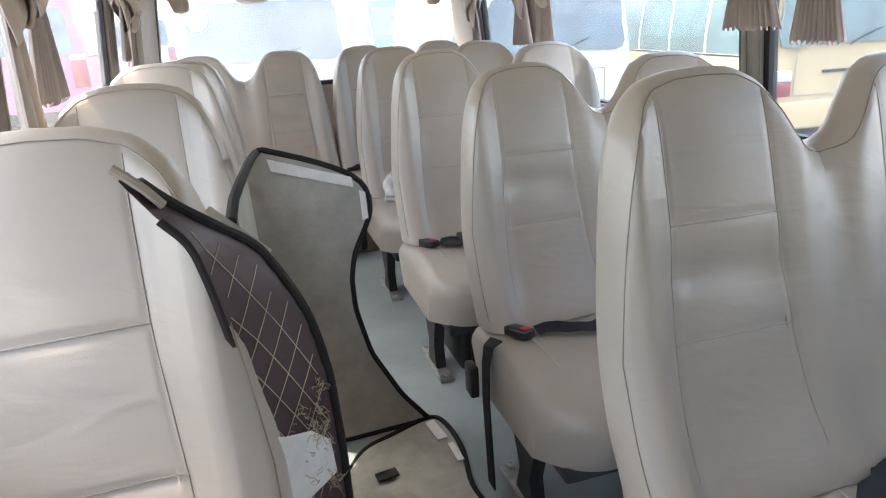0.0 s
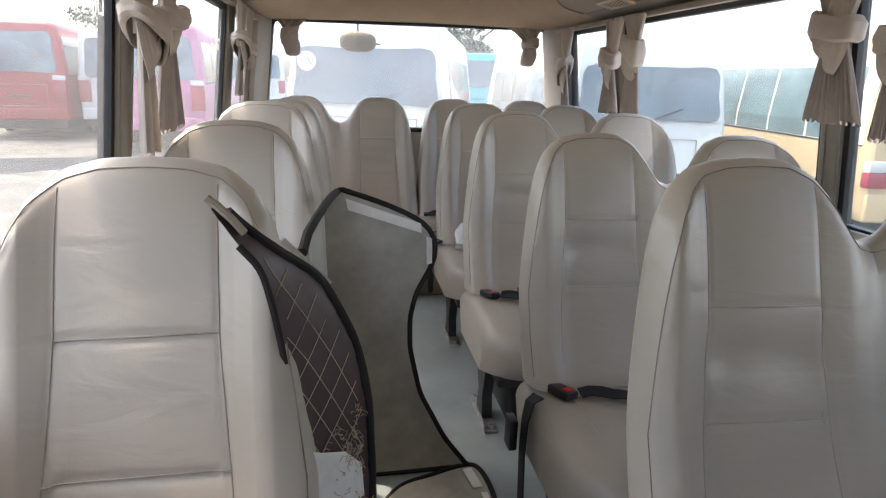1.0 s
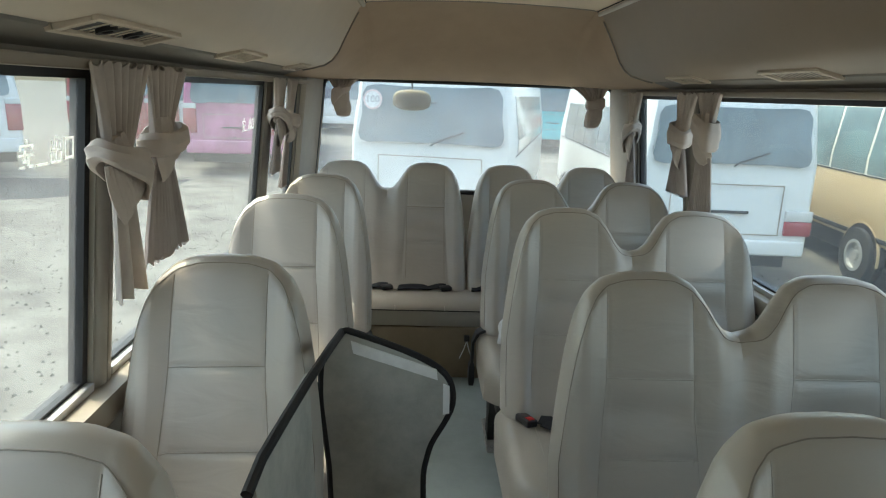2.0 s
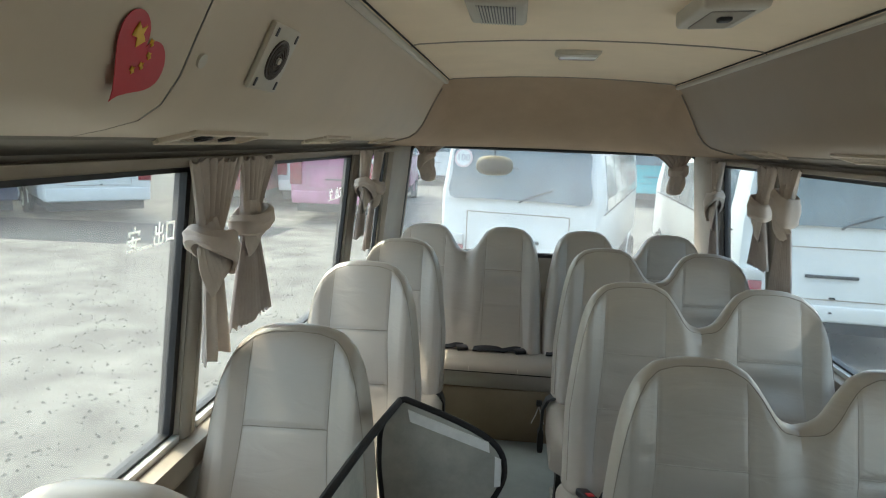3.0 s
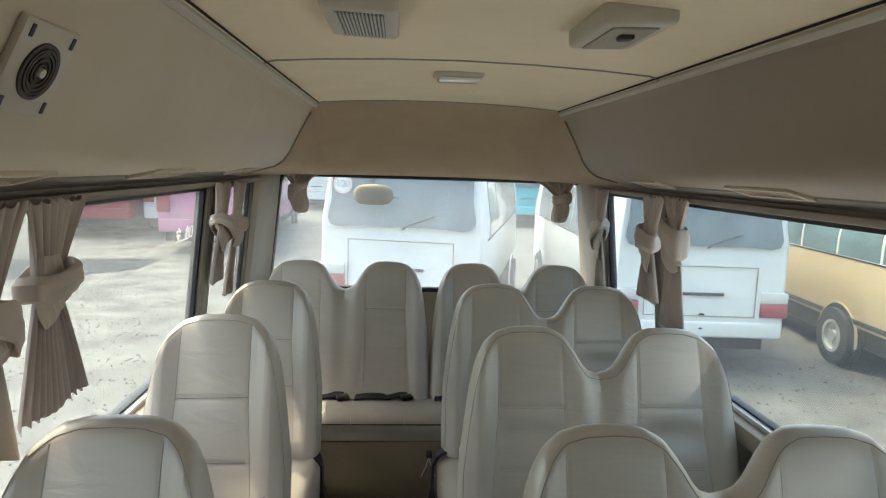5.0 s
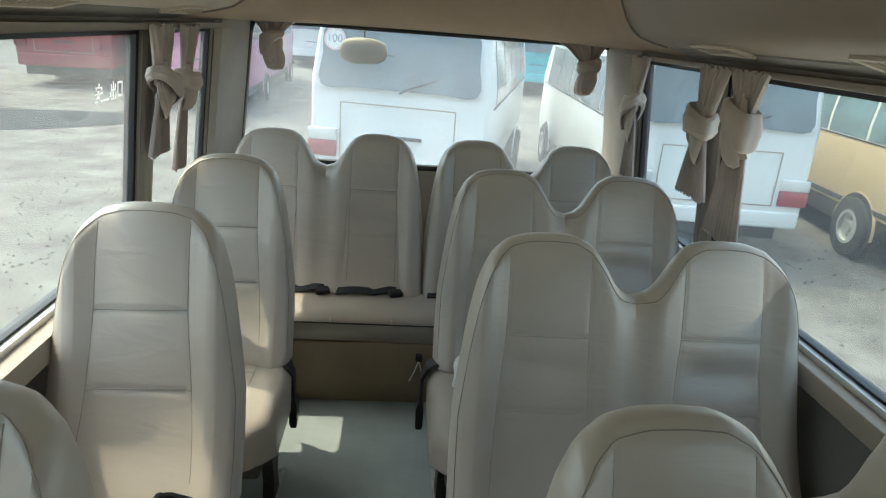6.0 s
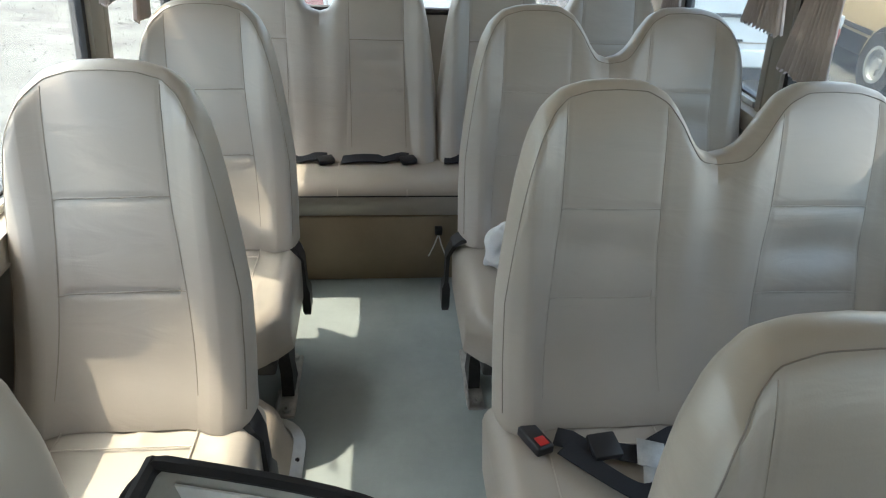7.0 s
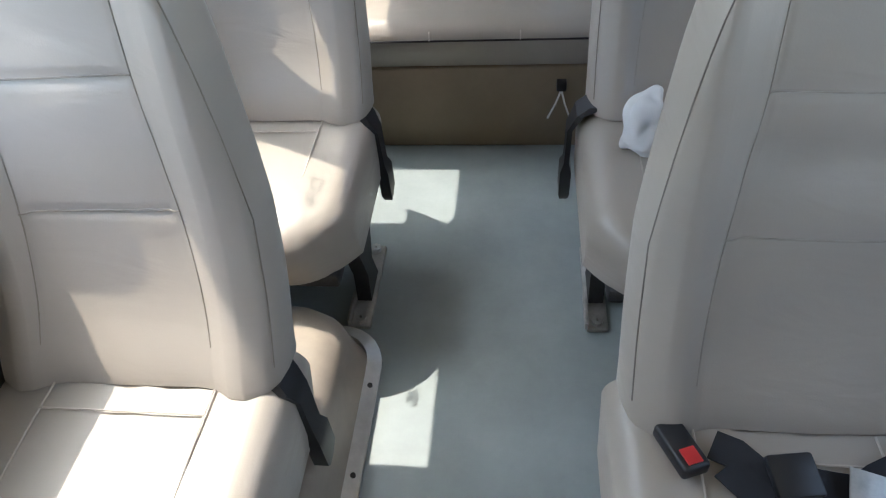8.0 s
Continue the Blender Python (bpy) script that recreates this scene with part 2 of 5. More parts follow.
# thin film: daylight shines through it
lt = WHITE_LETTER.node_tree
tl = lt.nodes.new("ShaderNodeBsdfTranslucent")
tl.inputs["Color"].default_value = (0.9, 0.9, 0.88, 1)
ml = lt.nodes.new("ShaderNodeMixShader")
ml.inputs["Fac"].default_value = 0.65
lt.links.new(lt.nodes["Principled BSDF"].outputs["BSDF"], ml.inputs[1])
lt.links.new(tl.outputs["BSDF"], ml.inputs[2])
lt.links.new(ml.outputs["Shader"], lt.nodes["Material Output"].inputs["Surface"])
PANE = glass("window_glass", (0.71, 0.735, 0.715), 0.045)
GRAVEL = paint("gravel_ground", (0.160, 0.152, 0.134), 0.95, spec=0.06, vary=0.45, scale=1.6, bump=0.4, bump_scale=14, stain=0.45, stain_colour=(0.095, 0.091, 0.083))
STONE = paint("loose_stones", (0.125, 0.12, 0.108), 0.9, spec=0.1, vary=0.3, scale=8)
WHITEBODY = paint("white_body_paint", (0.73, 0.745, 0.735), 0.3, vary=0.03, scale=2, coat=0.4)
CREAMBODY = paint("cream_body_paint", (0.58, 0.44, 0.25), 0.3, vary=0.04, scale=2, coat=0.4)
CREAMTOP = paint("pale_cream_paint", (0.70, 0.66, 0.56), 0.3, vary=0.04, scale=2, coat=0.4)
REDBODY = paint("red_body_paint", (0.32, 0.022, 0.035), 0.3, vary=0.05, scale=1, coat=0.4)
PINKBODY = paint("pink_body_paint", (0.46, 0.17, 0.29), 0.35, vary=0.30, scale=1.6, coat=0.4, stain=0.9, stain_colour=(0.30, 0.025, 0.15))
TEALBODY = paint("teal_body_paint", (0.08, 0.45, 0.50), 0.35, vary=0.05, scale=1)
NAVYBODY = paint("navy_body_paint", (0.03, 0.045, 0.10), 0.3, vary=0.1, scale=1, coat=0.4)
BUSGLASS = paint("dark_bus_glass", (0.115, 0.155, 0.185), 0.08, vary=0.35, scale=1.3, spec=0.8, stain=0.85, stain_colour=(0.03, 0.04, 0.05), soft=True)
TEALGLASS = paint("teal_tinted_glass", (0.12, 0.18, 0.185), 0.06, vary=0.3, scale=2.5, spec=0.7)
REDLENS = paint("red_lens", (0.30, 0.035, 0.05), 0.2, coat=0.5)
CLEARLENS = paint("clear_lens", (0.6, 0.6, 0.58), 0.2, coat=0.5)
TYRE = paint("tyre_rubber", (0.03, 0.03, 0.03), 0.85, vary=0.3, scale=10)
RIM = paint("rim_steel", (0.55, 0.55, 0.53), 0.45, metal=0.5, vary=0.1, scale=10)
MIRROR_BACK = paint("yellowed_mirror_shell", (0.38, 0.30, 0.14), 0.45, vary=0.2, scale=18, stain=0.4, stain_colour=(0.3, 0.22, 0.1))
BARK = paint("bark", (0.12, 0.09, 0.06), 0.9, vary=0.3, scale=8, bump=0.5, bump_scale=30)
LEAF = paint("leaves", (0.055, 0.085, 0.05), 0.7, vary=0.3, scale=1.0)

# ---------------------------------------------------------------- the bus: floor, walls, roof
Y0, Y1 = -2.6, 4.16
SILL, HEAD = 0.785, 1.47


def wall_x(z):
    """Inner face of the side walls: leans in above the sill."""
    return 0.90 + 0.105 * (HEAD - max(z, SILL))


floor = part("floor", boxed((-1.0, Y0, -0.06), (1.0, Y1, 0.0)), FLOORING, smooth=False)
tagged(floor, "blue-grey vinyl bus floor with worn dusty patches", "floor", kind="structure")

# y ranges of the side windows, front to back
WINDOWS = [(0.20, 1.572), (1.65, 3.02), (3.13, 3.77)]
# unseen front openings are walled up, which keeps light off the first seats
OPENINGS = {-1: [(-1.25, 0.07)] + WINDOWS, 1: WINDOWS}


def slab(bm, side, y0, y1, z0, z1, thick=0.07, inset=0.0):
    """A piece of side wall between two heights."""
    ring = []
    for z in (z0, z1):
        xi = wall_x(z) - inset
        ring.append((xi, xi + thick, z))
    v = []
    for y in (y0, y1):
        for xi, xo, z in ring:
            v.append(bm.verts.new((side * xi, y, z)))
            v.append(bm.verts.new((side * xo, y, z)))
    a = v
    for q in ((0, 1, 3, 2), (4, 6, 7, 5), (0, 4, 5, 1), (2, 3, 7, 6), (0, 2, 6, 4), (1, 5, 7, 3)):
        bm.faces.new([a[k] for k in q])


for side, nm in ((-1, "wall_left"), (1, "wall_right")):
    bm = bmesh.new()
    slab(bm, side, Y0, Y1, -0.30, SILL)
    low = part(nm + "_low", bm, LOWWALL, smooth=False)
    tagged(low, "dark grey vinyl lower side wall of a bus", "wall", kind="structure")
    bm = bmesh.new()
    ys = [Y0] + [v for w in OPENINGS[side] for v in w] + [Y1]
    for a, b in zip(ys[0::2], ys[1::2]):
        slab(bm, side, a, b, SILL, HEAD, 0.036)
    slab(bm, side, Y0, Y1, HEAD, 1.56)
    up = part(nm, bm, PILLAR, smooth=False)
    tagged(up, "grey-beige plastic window pillars and header of a bus", "wall", kind="structure")
    # sill rail
    bm = bmesh.new()
    box(bm, (side * 0.925, Y0, SILL - 0.055), (side * 0.972, 3.77, SILL + 0.004), 0.006)
    rail = part("window_sill_rail", bm, TRIM)
    tagged(rail, "grey plastic sill rail along the bus windows", "trim", kind="structure")
    bm = bmesh.new()
    box(bm, (side * 0.868, Y0, HEAD - 0.004), (side * 0.898, 3.95, HEAD + 0.016), 0.004)
    part_ = part("curtain_rail", bm, TRIM)
    tagged(part_, "grey plastic curtain rail above the bus windows", "trim", kind="structure")
    for n, (a, b) in enumerate(OPENINGS[side]):
        win = thing("window_%d" % (n + 1 + (4 if side > 0 else 0)), "black rubber framed bus side window with dusty glass", "window", "side windows", "structure")
        bm = bmesh.new()
        for (c, d, z0, z1) in ((a, b, SILL, SILL + 0.03), (a, b, HEAD - 0.02, HEAD), (a, a + 0.02, SILL + 0.03, HEAD - 0.02), (b - 0.02, b, SILL + 0.03, HEAD - 0.02)):
            slab(bm, side, c, d, z0, z1, 0.03, -0.012)
        part("window_frame", bm, RUBBER, win, smooth=False)
        bm = bmesh.new()
        slab(bm, side, a + 0.015, b - 0.015, SILL + 0.02, HEAD - 0.012, 0.004, -0.025)
        p = part("pane", bm, PANE, win, smooth=False)
        p.visible_shadow = False
        bm = bmesh.new()
        slab(bm, side, a + 0.004, b - 0.004, SILL + 0.004, SILL + 0.022, 0.02, 0.006)
        part("sill_strip", bm, ALU, win, "bare aluminium strip", smooth=False)


# rounded covers on the pillars between the windows
for side in (-1, 1):
    for a, b in ((0.075, 0.195), (1.577, 1.645), (3.025, 3.125)):
        bm = bmesh.new()
        w = b - a
        sec = [(0, 0.0), (0.006, 0.06), (0.012, 0.18), (0.014, 0.36), (0.014, 0.44), (0.009, 0.47), (0.009, 0.50), (0.014, 0.53), (0.014, 0.70), (0.011, 0.86), (0.005, 0.96), (0, 1.0), (-0.01, 1.0), (-0.01, 0.0)]
        loft(bm, [[(side * (wall_x(z) - d), a + w * u, z) for d, u in sec] for z in np.linspace(SILL + 0.005, HEAD - 0.006, 8)])
        tagged(part("pillar_cover", bm, PILLAR), "grey-beige moulded plastic cover on a window pillar", "trim", kind="structure")


def profile(f=0.0):
    """Half cross-section of the roof lining from the middle outwards; f leads from the saloon to the rear window."""
    pts = [(0, 1.862), (0.2, 1.857), (0.38, 1.845), (0.50, 1.832), (0.522, 1.826), (0.527, 1.818), (0.55, 1.800), (0.556, 1.788),
           (0.585, 1.735), (0.617, 1.673), (0.645, 1.615), (0.675, 1.575), (0.71, 1.552), (0.76, 1.538), (0.81, 1.527), (0.86, 1.512), (0.895, 1.497), (0.935, 1.494)]
    out = []
    for x, z in pts:
        out.append((x * (1 + 0.02 * f), z + (1.508 - 0.012 * (x / 0.9) ** 2 - z) * f))
    return out


def full(f=0.0, y=0.0, arch=0.0):
    h = profile(f)
    return [(-x, y + arch * (x / 0.55) ** 2 if x < 0.55 else y + arch, z) for x, z in h[::-1]] + [(x, y + arch * (x / 0.55) ** 2 if x < 0.55 else y + arch, z) for x, z in h[1:]]


# headliner: centre panels between the ducts
bm = bmesh.new()
CEN = [(x, z) for x, z in profile() if x < 0.53]
rowc = [(-x, z) for x, z in CEN[::-1]] + [(x, z) for x, z in CEN[1:]]


def arch_y(x, y, a):
    return y + a * (x / 0.52) ** 2


def strip(bm, ya, yb, aa, ab, n, lift=0.0):
    loft(bm, [[(x, arch_y(x, ya + (yb - ya) * k / n, aa + (ab - aa) * k / n), z + lift) for x, z in rowc] for k in range(n + 1)], closed=False)


strip(bm, Y0, 2.277, 0.0, -0.07, 24)
strip(bm, 2.283, 3.41, -0.07, -0.11, 6)
# the joints are narrow grooves
loft(bm, [[(x, arch_y(x, y, -0.07), z + dz) for x, z in rowc] for y, dz in ((2.277, 0.0), (2.2775, 0.012), (2.2825, 0.012), (2.283, 0.0))], closed=False)
ceiling = part("ceiling", bm, CEILING)
tagged(ceiling, "beige bus headliner with a dark joint across", "ceiling", kind="structure")

# rear header that slopes down to the rear window
bm = bmesh.new()
rows = []


def header_start(x):
    return 3.412 - 0.11 * min(1.0, abs(x) / 0.52) ** 2


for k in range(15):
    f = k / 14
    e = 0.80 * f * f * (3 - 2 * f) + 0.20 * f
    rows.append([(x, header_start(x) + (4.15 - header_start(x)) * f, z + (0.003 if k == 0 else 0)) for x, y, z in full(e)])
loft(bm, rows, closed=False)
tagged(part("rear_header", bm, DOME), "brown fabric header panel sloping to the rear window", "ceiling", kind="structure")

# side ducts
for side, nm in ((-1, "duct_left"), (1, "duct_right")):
    DP = [(x, z) for x, z in profile() if 0.524 < x < 0.83]
    bm = bmesh.new()
    HP = [(0.812, 1.530), (0.818, 1.522), (0.86, 1.510), (0.895, 1.497), (0.935, 1.494)]
    loft(bm, [[(side * x, y, z) for x, z in HP] for y in np.linspace(Y0, 3.300, 12)], closed=False)
    tagged(part("window_header", bm, HEADER), "dark grey-beige strip between duct and windows", "trim", kind="structure")
    bm = bmesh.new()
    loft(bm, [[(side * x, y, z) for x, z in DP] for y in np.linspace(1.0345, 3.300, 20)], closed=False)
    loft(bm, [[(side * x, y, z) for x, z in DP] for y in np.linspace(Y0, 1.0305, 20)], closed=False)
    loft(bm, [[(side * (x + 0.012), y, z + 0.008) for x, z in DP] for y in (1.0295, 1.0355)], closed=False)
    d = part(nm, bm, DUCT if side < 0 else DUCT_BROWN_SHADED)
    tagged(d, "beige plastic overhead air duct panel" if side < 0 else "brown-toned beige plastic overhead air duct panel, darkened as if in shade", "duct", kind="structure")
    # pale moulding between duct and ceiling
    bm = bmesh.new()
    tube(bm, [(side * 0.532, y, 1.8135) for y in np.linspace(Y0, 3.297, 8)], 0.0105, 8)
    tagged(part("ceiling_moulding", bm, PALE), "pale plastic moulding between ceiling and duct", "trim", kind="structure")
    # dark end joint at the rear end of the duct
    bm = bmesh.new()
    tube(bm, [(side * (x - 0.004), 3.302, z - 0.004) for x, z in DP[2:]], 0.0034, 6)
    tagged(part("duct_end_joint", bm, EDGE), "dark joint at the end of the air duct", "trim", kind="structure")
bm = bmesh.new()
tube(bm, [(x, arch_y(x, 3.411, -0.11), z - 0.001) for x, z in rowc], 0.004, 6)
tagged(part("header_joint", bm, SEAM), "thin dark joint between ceiling and rear header", "trim", kind="structure")

bm = bmesh.new()
tube(bm, [(x, arch_y(x, 2.280, -0.07), z - 0.0005) for x, z in rowc], 0.0036, 6)
tagged(part("ceiling_joint", bm, SEAM), "thin brown joint strip across the headliner", "trim", kind="structure")
for side in (-1, 1):
    bm = bmesh.new()
    tube(bm, [(side * 0.5195, y, 1.8245) for y in np.linspace(Y0, 3.30, 12)], 0.0026, 6)
    tagged(part("moulding_shadow_gap", bm, PIPING), "dark narrow gap along the ceiling moulding", "trim", kind="structure")

# outer roof
bm = bmesh.new()
outer = [(-0.975, 1.52), (-0.965, 1.62), (-0.90, 1.78), (-0.75, 1.90), (-0.4, 1.955), (0, 1.97), (0.4, 1.955), (0.75, 1.90), (0.90, 1.78), (0.965, 1.62), (0.975, 1.52)]
loft(bm, [[(x, y, z) for x, z in outer] for y in np.linspace(Y0 - 0.1, Y1 + 0.05, 6)], closed=False)
tagged(part("roof", bm, WHITEBODY), "white painted steel roof of a bus", "roof", kind="structure")

# rear wall with the rear window
bm = bmesh.new()
box(bm, (-1.04, 4.15, -0.30), (1.04, 4.22, 0.86))
for s in (-1, 1):
    xi0, xi1 = (0.905, 0.83) if s < 0 else (0.945, 0.87)
    v = [bm.verts.new((s * x, y, z)) for y in (4.15, 4.22) for x, z in ((xi0, 0.86), (1.04, 0.86), (1.04, 1.515), (xi1, 1.515))]
    for q in ((0, 1, 2, 3), (7, 6, 5, 4), (0, 4, 5, 1), (1, 5, 6, 2), (2, 6, 7, 3), (3, 7, 4, 0)):
        bm.faces.new([v[k] for k in q])
box(bm, (-1.04, 4.152, 1.515), (1.04, 4.22, 1.93))
tagged(part("wall_rear", bm, PILLAR, smooth=False), "grey-beige plastic rear wall of a bus", "wall", kind="structure")
rear_window = thing("window_8", "wide black rubber framed rear bus window with dusty glass", "window", kind="structure")
bm = bmesh.new()
corner = [(-0.905, 0.86), (-0.84, 1.45), (-0.825, 1.495), (-0.79, 1.508), (0.83, 1.508), (0.865, 1.495), (0.88, 1.45), (0.945, 0.86)]
tube(bm, [(x, 4.145, z) for x, z in corner] + [(-0.905, 4.145, 0.86)], 0.016, 8)
part("window_frame", bm, RUBBER, rear_window)
bm = flat(bmesh.new(), corner, 0.004)
moved(bm, Matrix.Translation((0, 4.17, 0)))
p = part("pane", bm, glass("rear_glass", (0.72, 0.745, 0.73), 0.09), rear_window, smooth=False)
p.visible_shadow = False

# plain front wall that closes the cab
bm = bmesh.new()
box(bm, (-1.04, Y0 - 0.07, -0.30), (1.04, Y0, 1.93))
tagged(part("wall_front", bm, PILLAR, smooth=False), "grey-beige front wall of the bus", "wall", kind="structure")
# wall panels of the rear corners
for side in (-1, 1):
    bm = bmesh.new()
    loft(bm, [[(side * (wall_x(z) - d), y, z) for z in (0.0, 0.4, 0.8, 1.0, 1.2, 1.4, 1.5)] for y, d in ((3.775, 0.004), (3.80, 0.02 if side > 0 else 0.028), (4.02, 0.028 if side > 0 else 0.04), (4.12, 0.038 if side > 0 else 0.06), (4.148, 0.045 if side > 0 else 0.08))], closed=False)
    tagged(part("corner_panel", bm, TRIM), "grey-beige plastic rear corner panel", "trim", kind="structure")


# ---------------------------------------------------------------- seats
def smooth_curve(pts, n=200, passes=12):
    x = np.linspace(pts[0][0], pts[-1][0], n)
    y = np.interp(x, [p[0] for p in pts], [p[1] for p in pts])
    for _ in range(passes):
        y[1:-1] = (y[:-2] + 2 * y[1:-1] + y[2:]) / 4
    return x, y


OUTER = [(0, 1.07), (0.06, 1.067), (0.11, 1.053), (0.148, 1.022), (0.172, 0.978), (0.189, 0.92), (0.203, 0.84), (0.214, 0.75), (0.2225, 0.64)]
INNER = [(0, 1.07), (0.06, 1.067), (0.105, 1.045), (0.138, 1.005), (0.163, 0.962), (0.185, 0.935), (0.2225, 0.923)]
OC, IC = smooth_curve(OUTER, passes=50), smooth_curve(INNER, passes=50)
HALF = 0.2225
BASE = 0.412


def lean(z):
    """How far the back rest stands back at a height: straight above, sloping forward to the cushion below."""
    soft = 0.035
    low = soft * math.log1p(math.exp((0.635 - z) / soft))
    return 0.25 * (z - 0.838) - 0.24 * low - 0.022 * math.exp(-((z - 0.42) / 0.07) ** 2)


def flare(z, n):
    """The back rest widens towards the cushion."""
    return 1 + 0.07 / n ** 1.4 * max(0.0, 0.80 - z) / 0.4


class Back:
    """The shape of one back rest with one or two places. Seat panels start at panel_off from each place's left edge."""

    def __init__(self, places):
        self.n = places
        self.w = places * HALF

    def top(self, x):
        if self.n == 1:
            return float(np.interp(abs(x), *OC))
        c = math.copysign(HALF, x if x else 1)
        d = x - c
        inner = (d > 0) == (c < 0)
        return float(np.interp(abs(d), *(IC if inner else OC)))

    def bulge(self, x, z):
        """How far the front stands proud: side bolsters and a soft middle."""
        c = 0 if self.n == 1 else math.copysign(HALF, x if x else 1)
        d = (x - c) / HALF
        inner = self.n == 2 and d * c < 0
        b = (0.008 if inner else 0.026) * math.exp(-((abs(d) - 0.74) / 0.17) ** 2)
        hollow = 0.019 if self.n == 2 else 0.003
        b -= hollow * math.exp(-((z - 0.752) / 0.042) ** 2) * math.exp(-(d / 0.46) ** 4)
        b += 0.006 * math.cos(d * 2.2) * (0.6 + 0.4 * math.cos((z - 0.75) * 18))
        # the sewn lines pull the padding in
        pull = 0.0
        for p, q in panels(self.n):
            if p - 0.03 < x < q + 0.03:
                inside = 1.0 if p < x < q else 0.0
                pull = max(pull, inside * math.exp(-((z - 0.838) / 0.007) ** 2), inside * math.exp(-((z - 0.655) / 0.007) ** 2))
                for edge in (p, q):
                    pull = max(pull, 0.6 * math.exp(-((x - seam_x(edge, edge == p, z)) / 0.006) ** 2))
        b -= 0.0038 * pull
        return b

    def thick(self, z):
        return 0.135 - 0.05 * (z - BASE) / 0.67

    def roll(self, x, z):
        """The upper edge rolls backwards."""
        e = 0.022
        slope = (self.top(min(self.w, x + e)) - self.top(max(-self.w, x - e))) / (2 * e)
        return self.thick(z) * 0.37 / (1 + slope * slope) * math.exp(-max(self.top(x) - z, 0) / 0.06)

    def factor(self, x, z, r=0.036):
        """One on the face, falling to zero at the outline."""
        t = self.top(x)
        e = 0.004
        lo, hi = max(-self.w, x - e), min(self.w, x + e)
        slope = (self.top(hi) - self.top(lo)) / (hi - lo)
        d = self.w - abs(x)
        up = max(t - z, 0) / math.sqrt(1 + slope * slope)
        f = math.sqrt(max(0, 1 - (1 - min(d / r, 1)) ** 2))
        g = math.sqrt(max(0, 1 - (1 - min(up / r, 1)) ** 2))
        return f * g

    def front(self, x, z):
        k = self.factor(x, z, 0.021)
        th = self.thick(z)
        sh = self.roll(x, z)
        return lean(z) + sh + (th / 2 - sh) * (1 - k) - self.bulge(x, z) * k

    def rear(self, x, z):
        k = self.factor(x, z, 0.06)
        th = self.thick(z)
        return lean(z) + th / 2 + (th / 2 + self.roll(x, z)) * k

    def mesh(self):
        bm = bmesh.new()
        m = 22 * self.n
        xs = sorted({round(-self.w * math.cos(math.pi * k / m), 5) for k in range(m + 1)} | {round(x, 5) for x in np.linspace(-self.w, self.w, 18 * self.n + 1)})
        for p, q in panels(self.n):
            for edge in (p, q):
                xs += [edge + o for o in (-0.018, -0.012, -0.006, 0.0, 0.006, 0.012, 0.018)]
        xs = sorted({round(x, 4) for x in xs})
        a = np.concatenate([np.linspace(0, 0.8, 78), 1 - 0.2 * (1 - np.sin(np.linspace(0.12, 1, 9) * math.pi / 2))])
        rings = []
        for x in xs:
            t = self.top(x)
            zs = [BASE + (t - BASE) * q for q in a]
            rings.append([(x * flare(z, self.n), self.front(x, z), z) for z in zs] + [(x * flare(z, self.n), self.rear(x, z), z) for z in zs[-2::-1]])
        loft(bm, rings, closed=True, cap=False)
        bmesh.ops.remove_doubles(bm, verts=bm.verts[:], dist=0.0004)
        return bm


def seam_x(x, left, z):
    """The side seams spread a little towards the cushion."""
    return x + 0.018 * (0.838 - z) / 0.3 * (-1 if left else 1) * (1 if z < 0.838 else 0.2)


def panels(places):
    """x ranges of the sewn centre panels."""
    return [(-0.111, 0.101)] if places == 1 else [(-0.33, -0.123), (0.113, 0.321)]


def seam_line(back, pts, r=0.0011, proud=0.0003):
    bm = bmesh.new()
    tube(bm, [(x * flare(z, back.n), back.front(x, z) - proud, z) for x, z in pts], r, 5)
    return bm


def cushion_mesh(x0, x1, y0, y1, z0, z1, r=0.05, corner=0.10):
    """A padded seat cushion with a crowned top and rounded front."""
    bm = bmesh.new()
    n, m = 44, 22
    rings = []
    for i in range(n + 1):
        u = -1 + 2 * i / n
        xx = (x0 + x1) / 2 + (x1 - x0) / 2 * math.copysign(1 - (1 - abs(u)) ** 1.6, u)
        dx = min(xx - x0, x1 - xx)
        fx = math.sqrt(max(0, 1 - (1 - min(dx / r, 1)) ** 2))
        ring = []
        yf = y0 + corner * (1 - min(dx / 0.15, 1)) ** 2.2
        for j in range(m):
            t = j / m
            # around the loop: top from back to front, down the front, along the bottom
            if t < 0.5:
                v = t / 0.5
                y = y1 + (yf - y1) * (1 - (1 - v) ** 1.4)
                dy = min(y - yf, 0.5)
                g = math.sqrt(max(0, 1 - (1 - min(dy / (r * 1.3), 1)) ** 2))
                z = z1 - (1 - fx * g) * r + 0.012 * math.sin(math.pi * v) * fx - 0.008 * v + 0.004 * fx * math.sin(47 * xx + 2 * math.sin(23 * xx)) * math.exp(-((y1 - 0.06 - y) / 0.05) ** 2)
            elif t < 0.65:
                v = (t - 0.5) / 0.15
                y = yf + 0.03 * v * v
                z = z1 - r - 0.008 - (z1 - r - z0) * v
            else:
                v = (t - 0.65) / 0.35
                y = yf + 0.03 + (y1 - yf - 0.03) * v
                z = z0
            ring.append((xx, y, z))
        rings.append(ring)
    loft(bm, rings)
    return bm


FRONT = {1: -0.575, 2: -0.61}


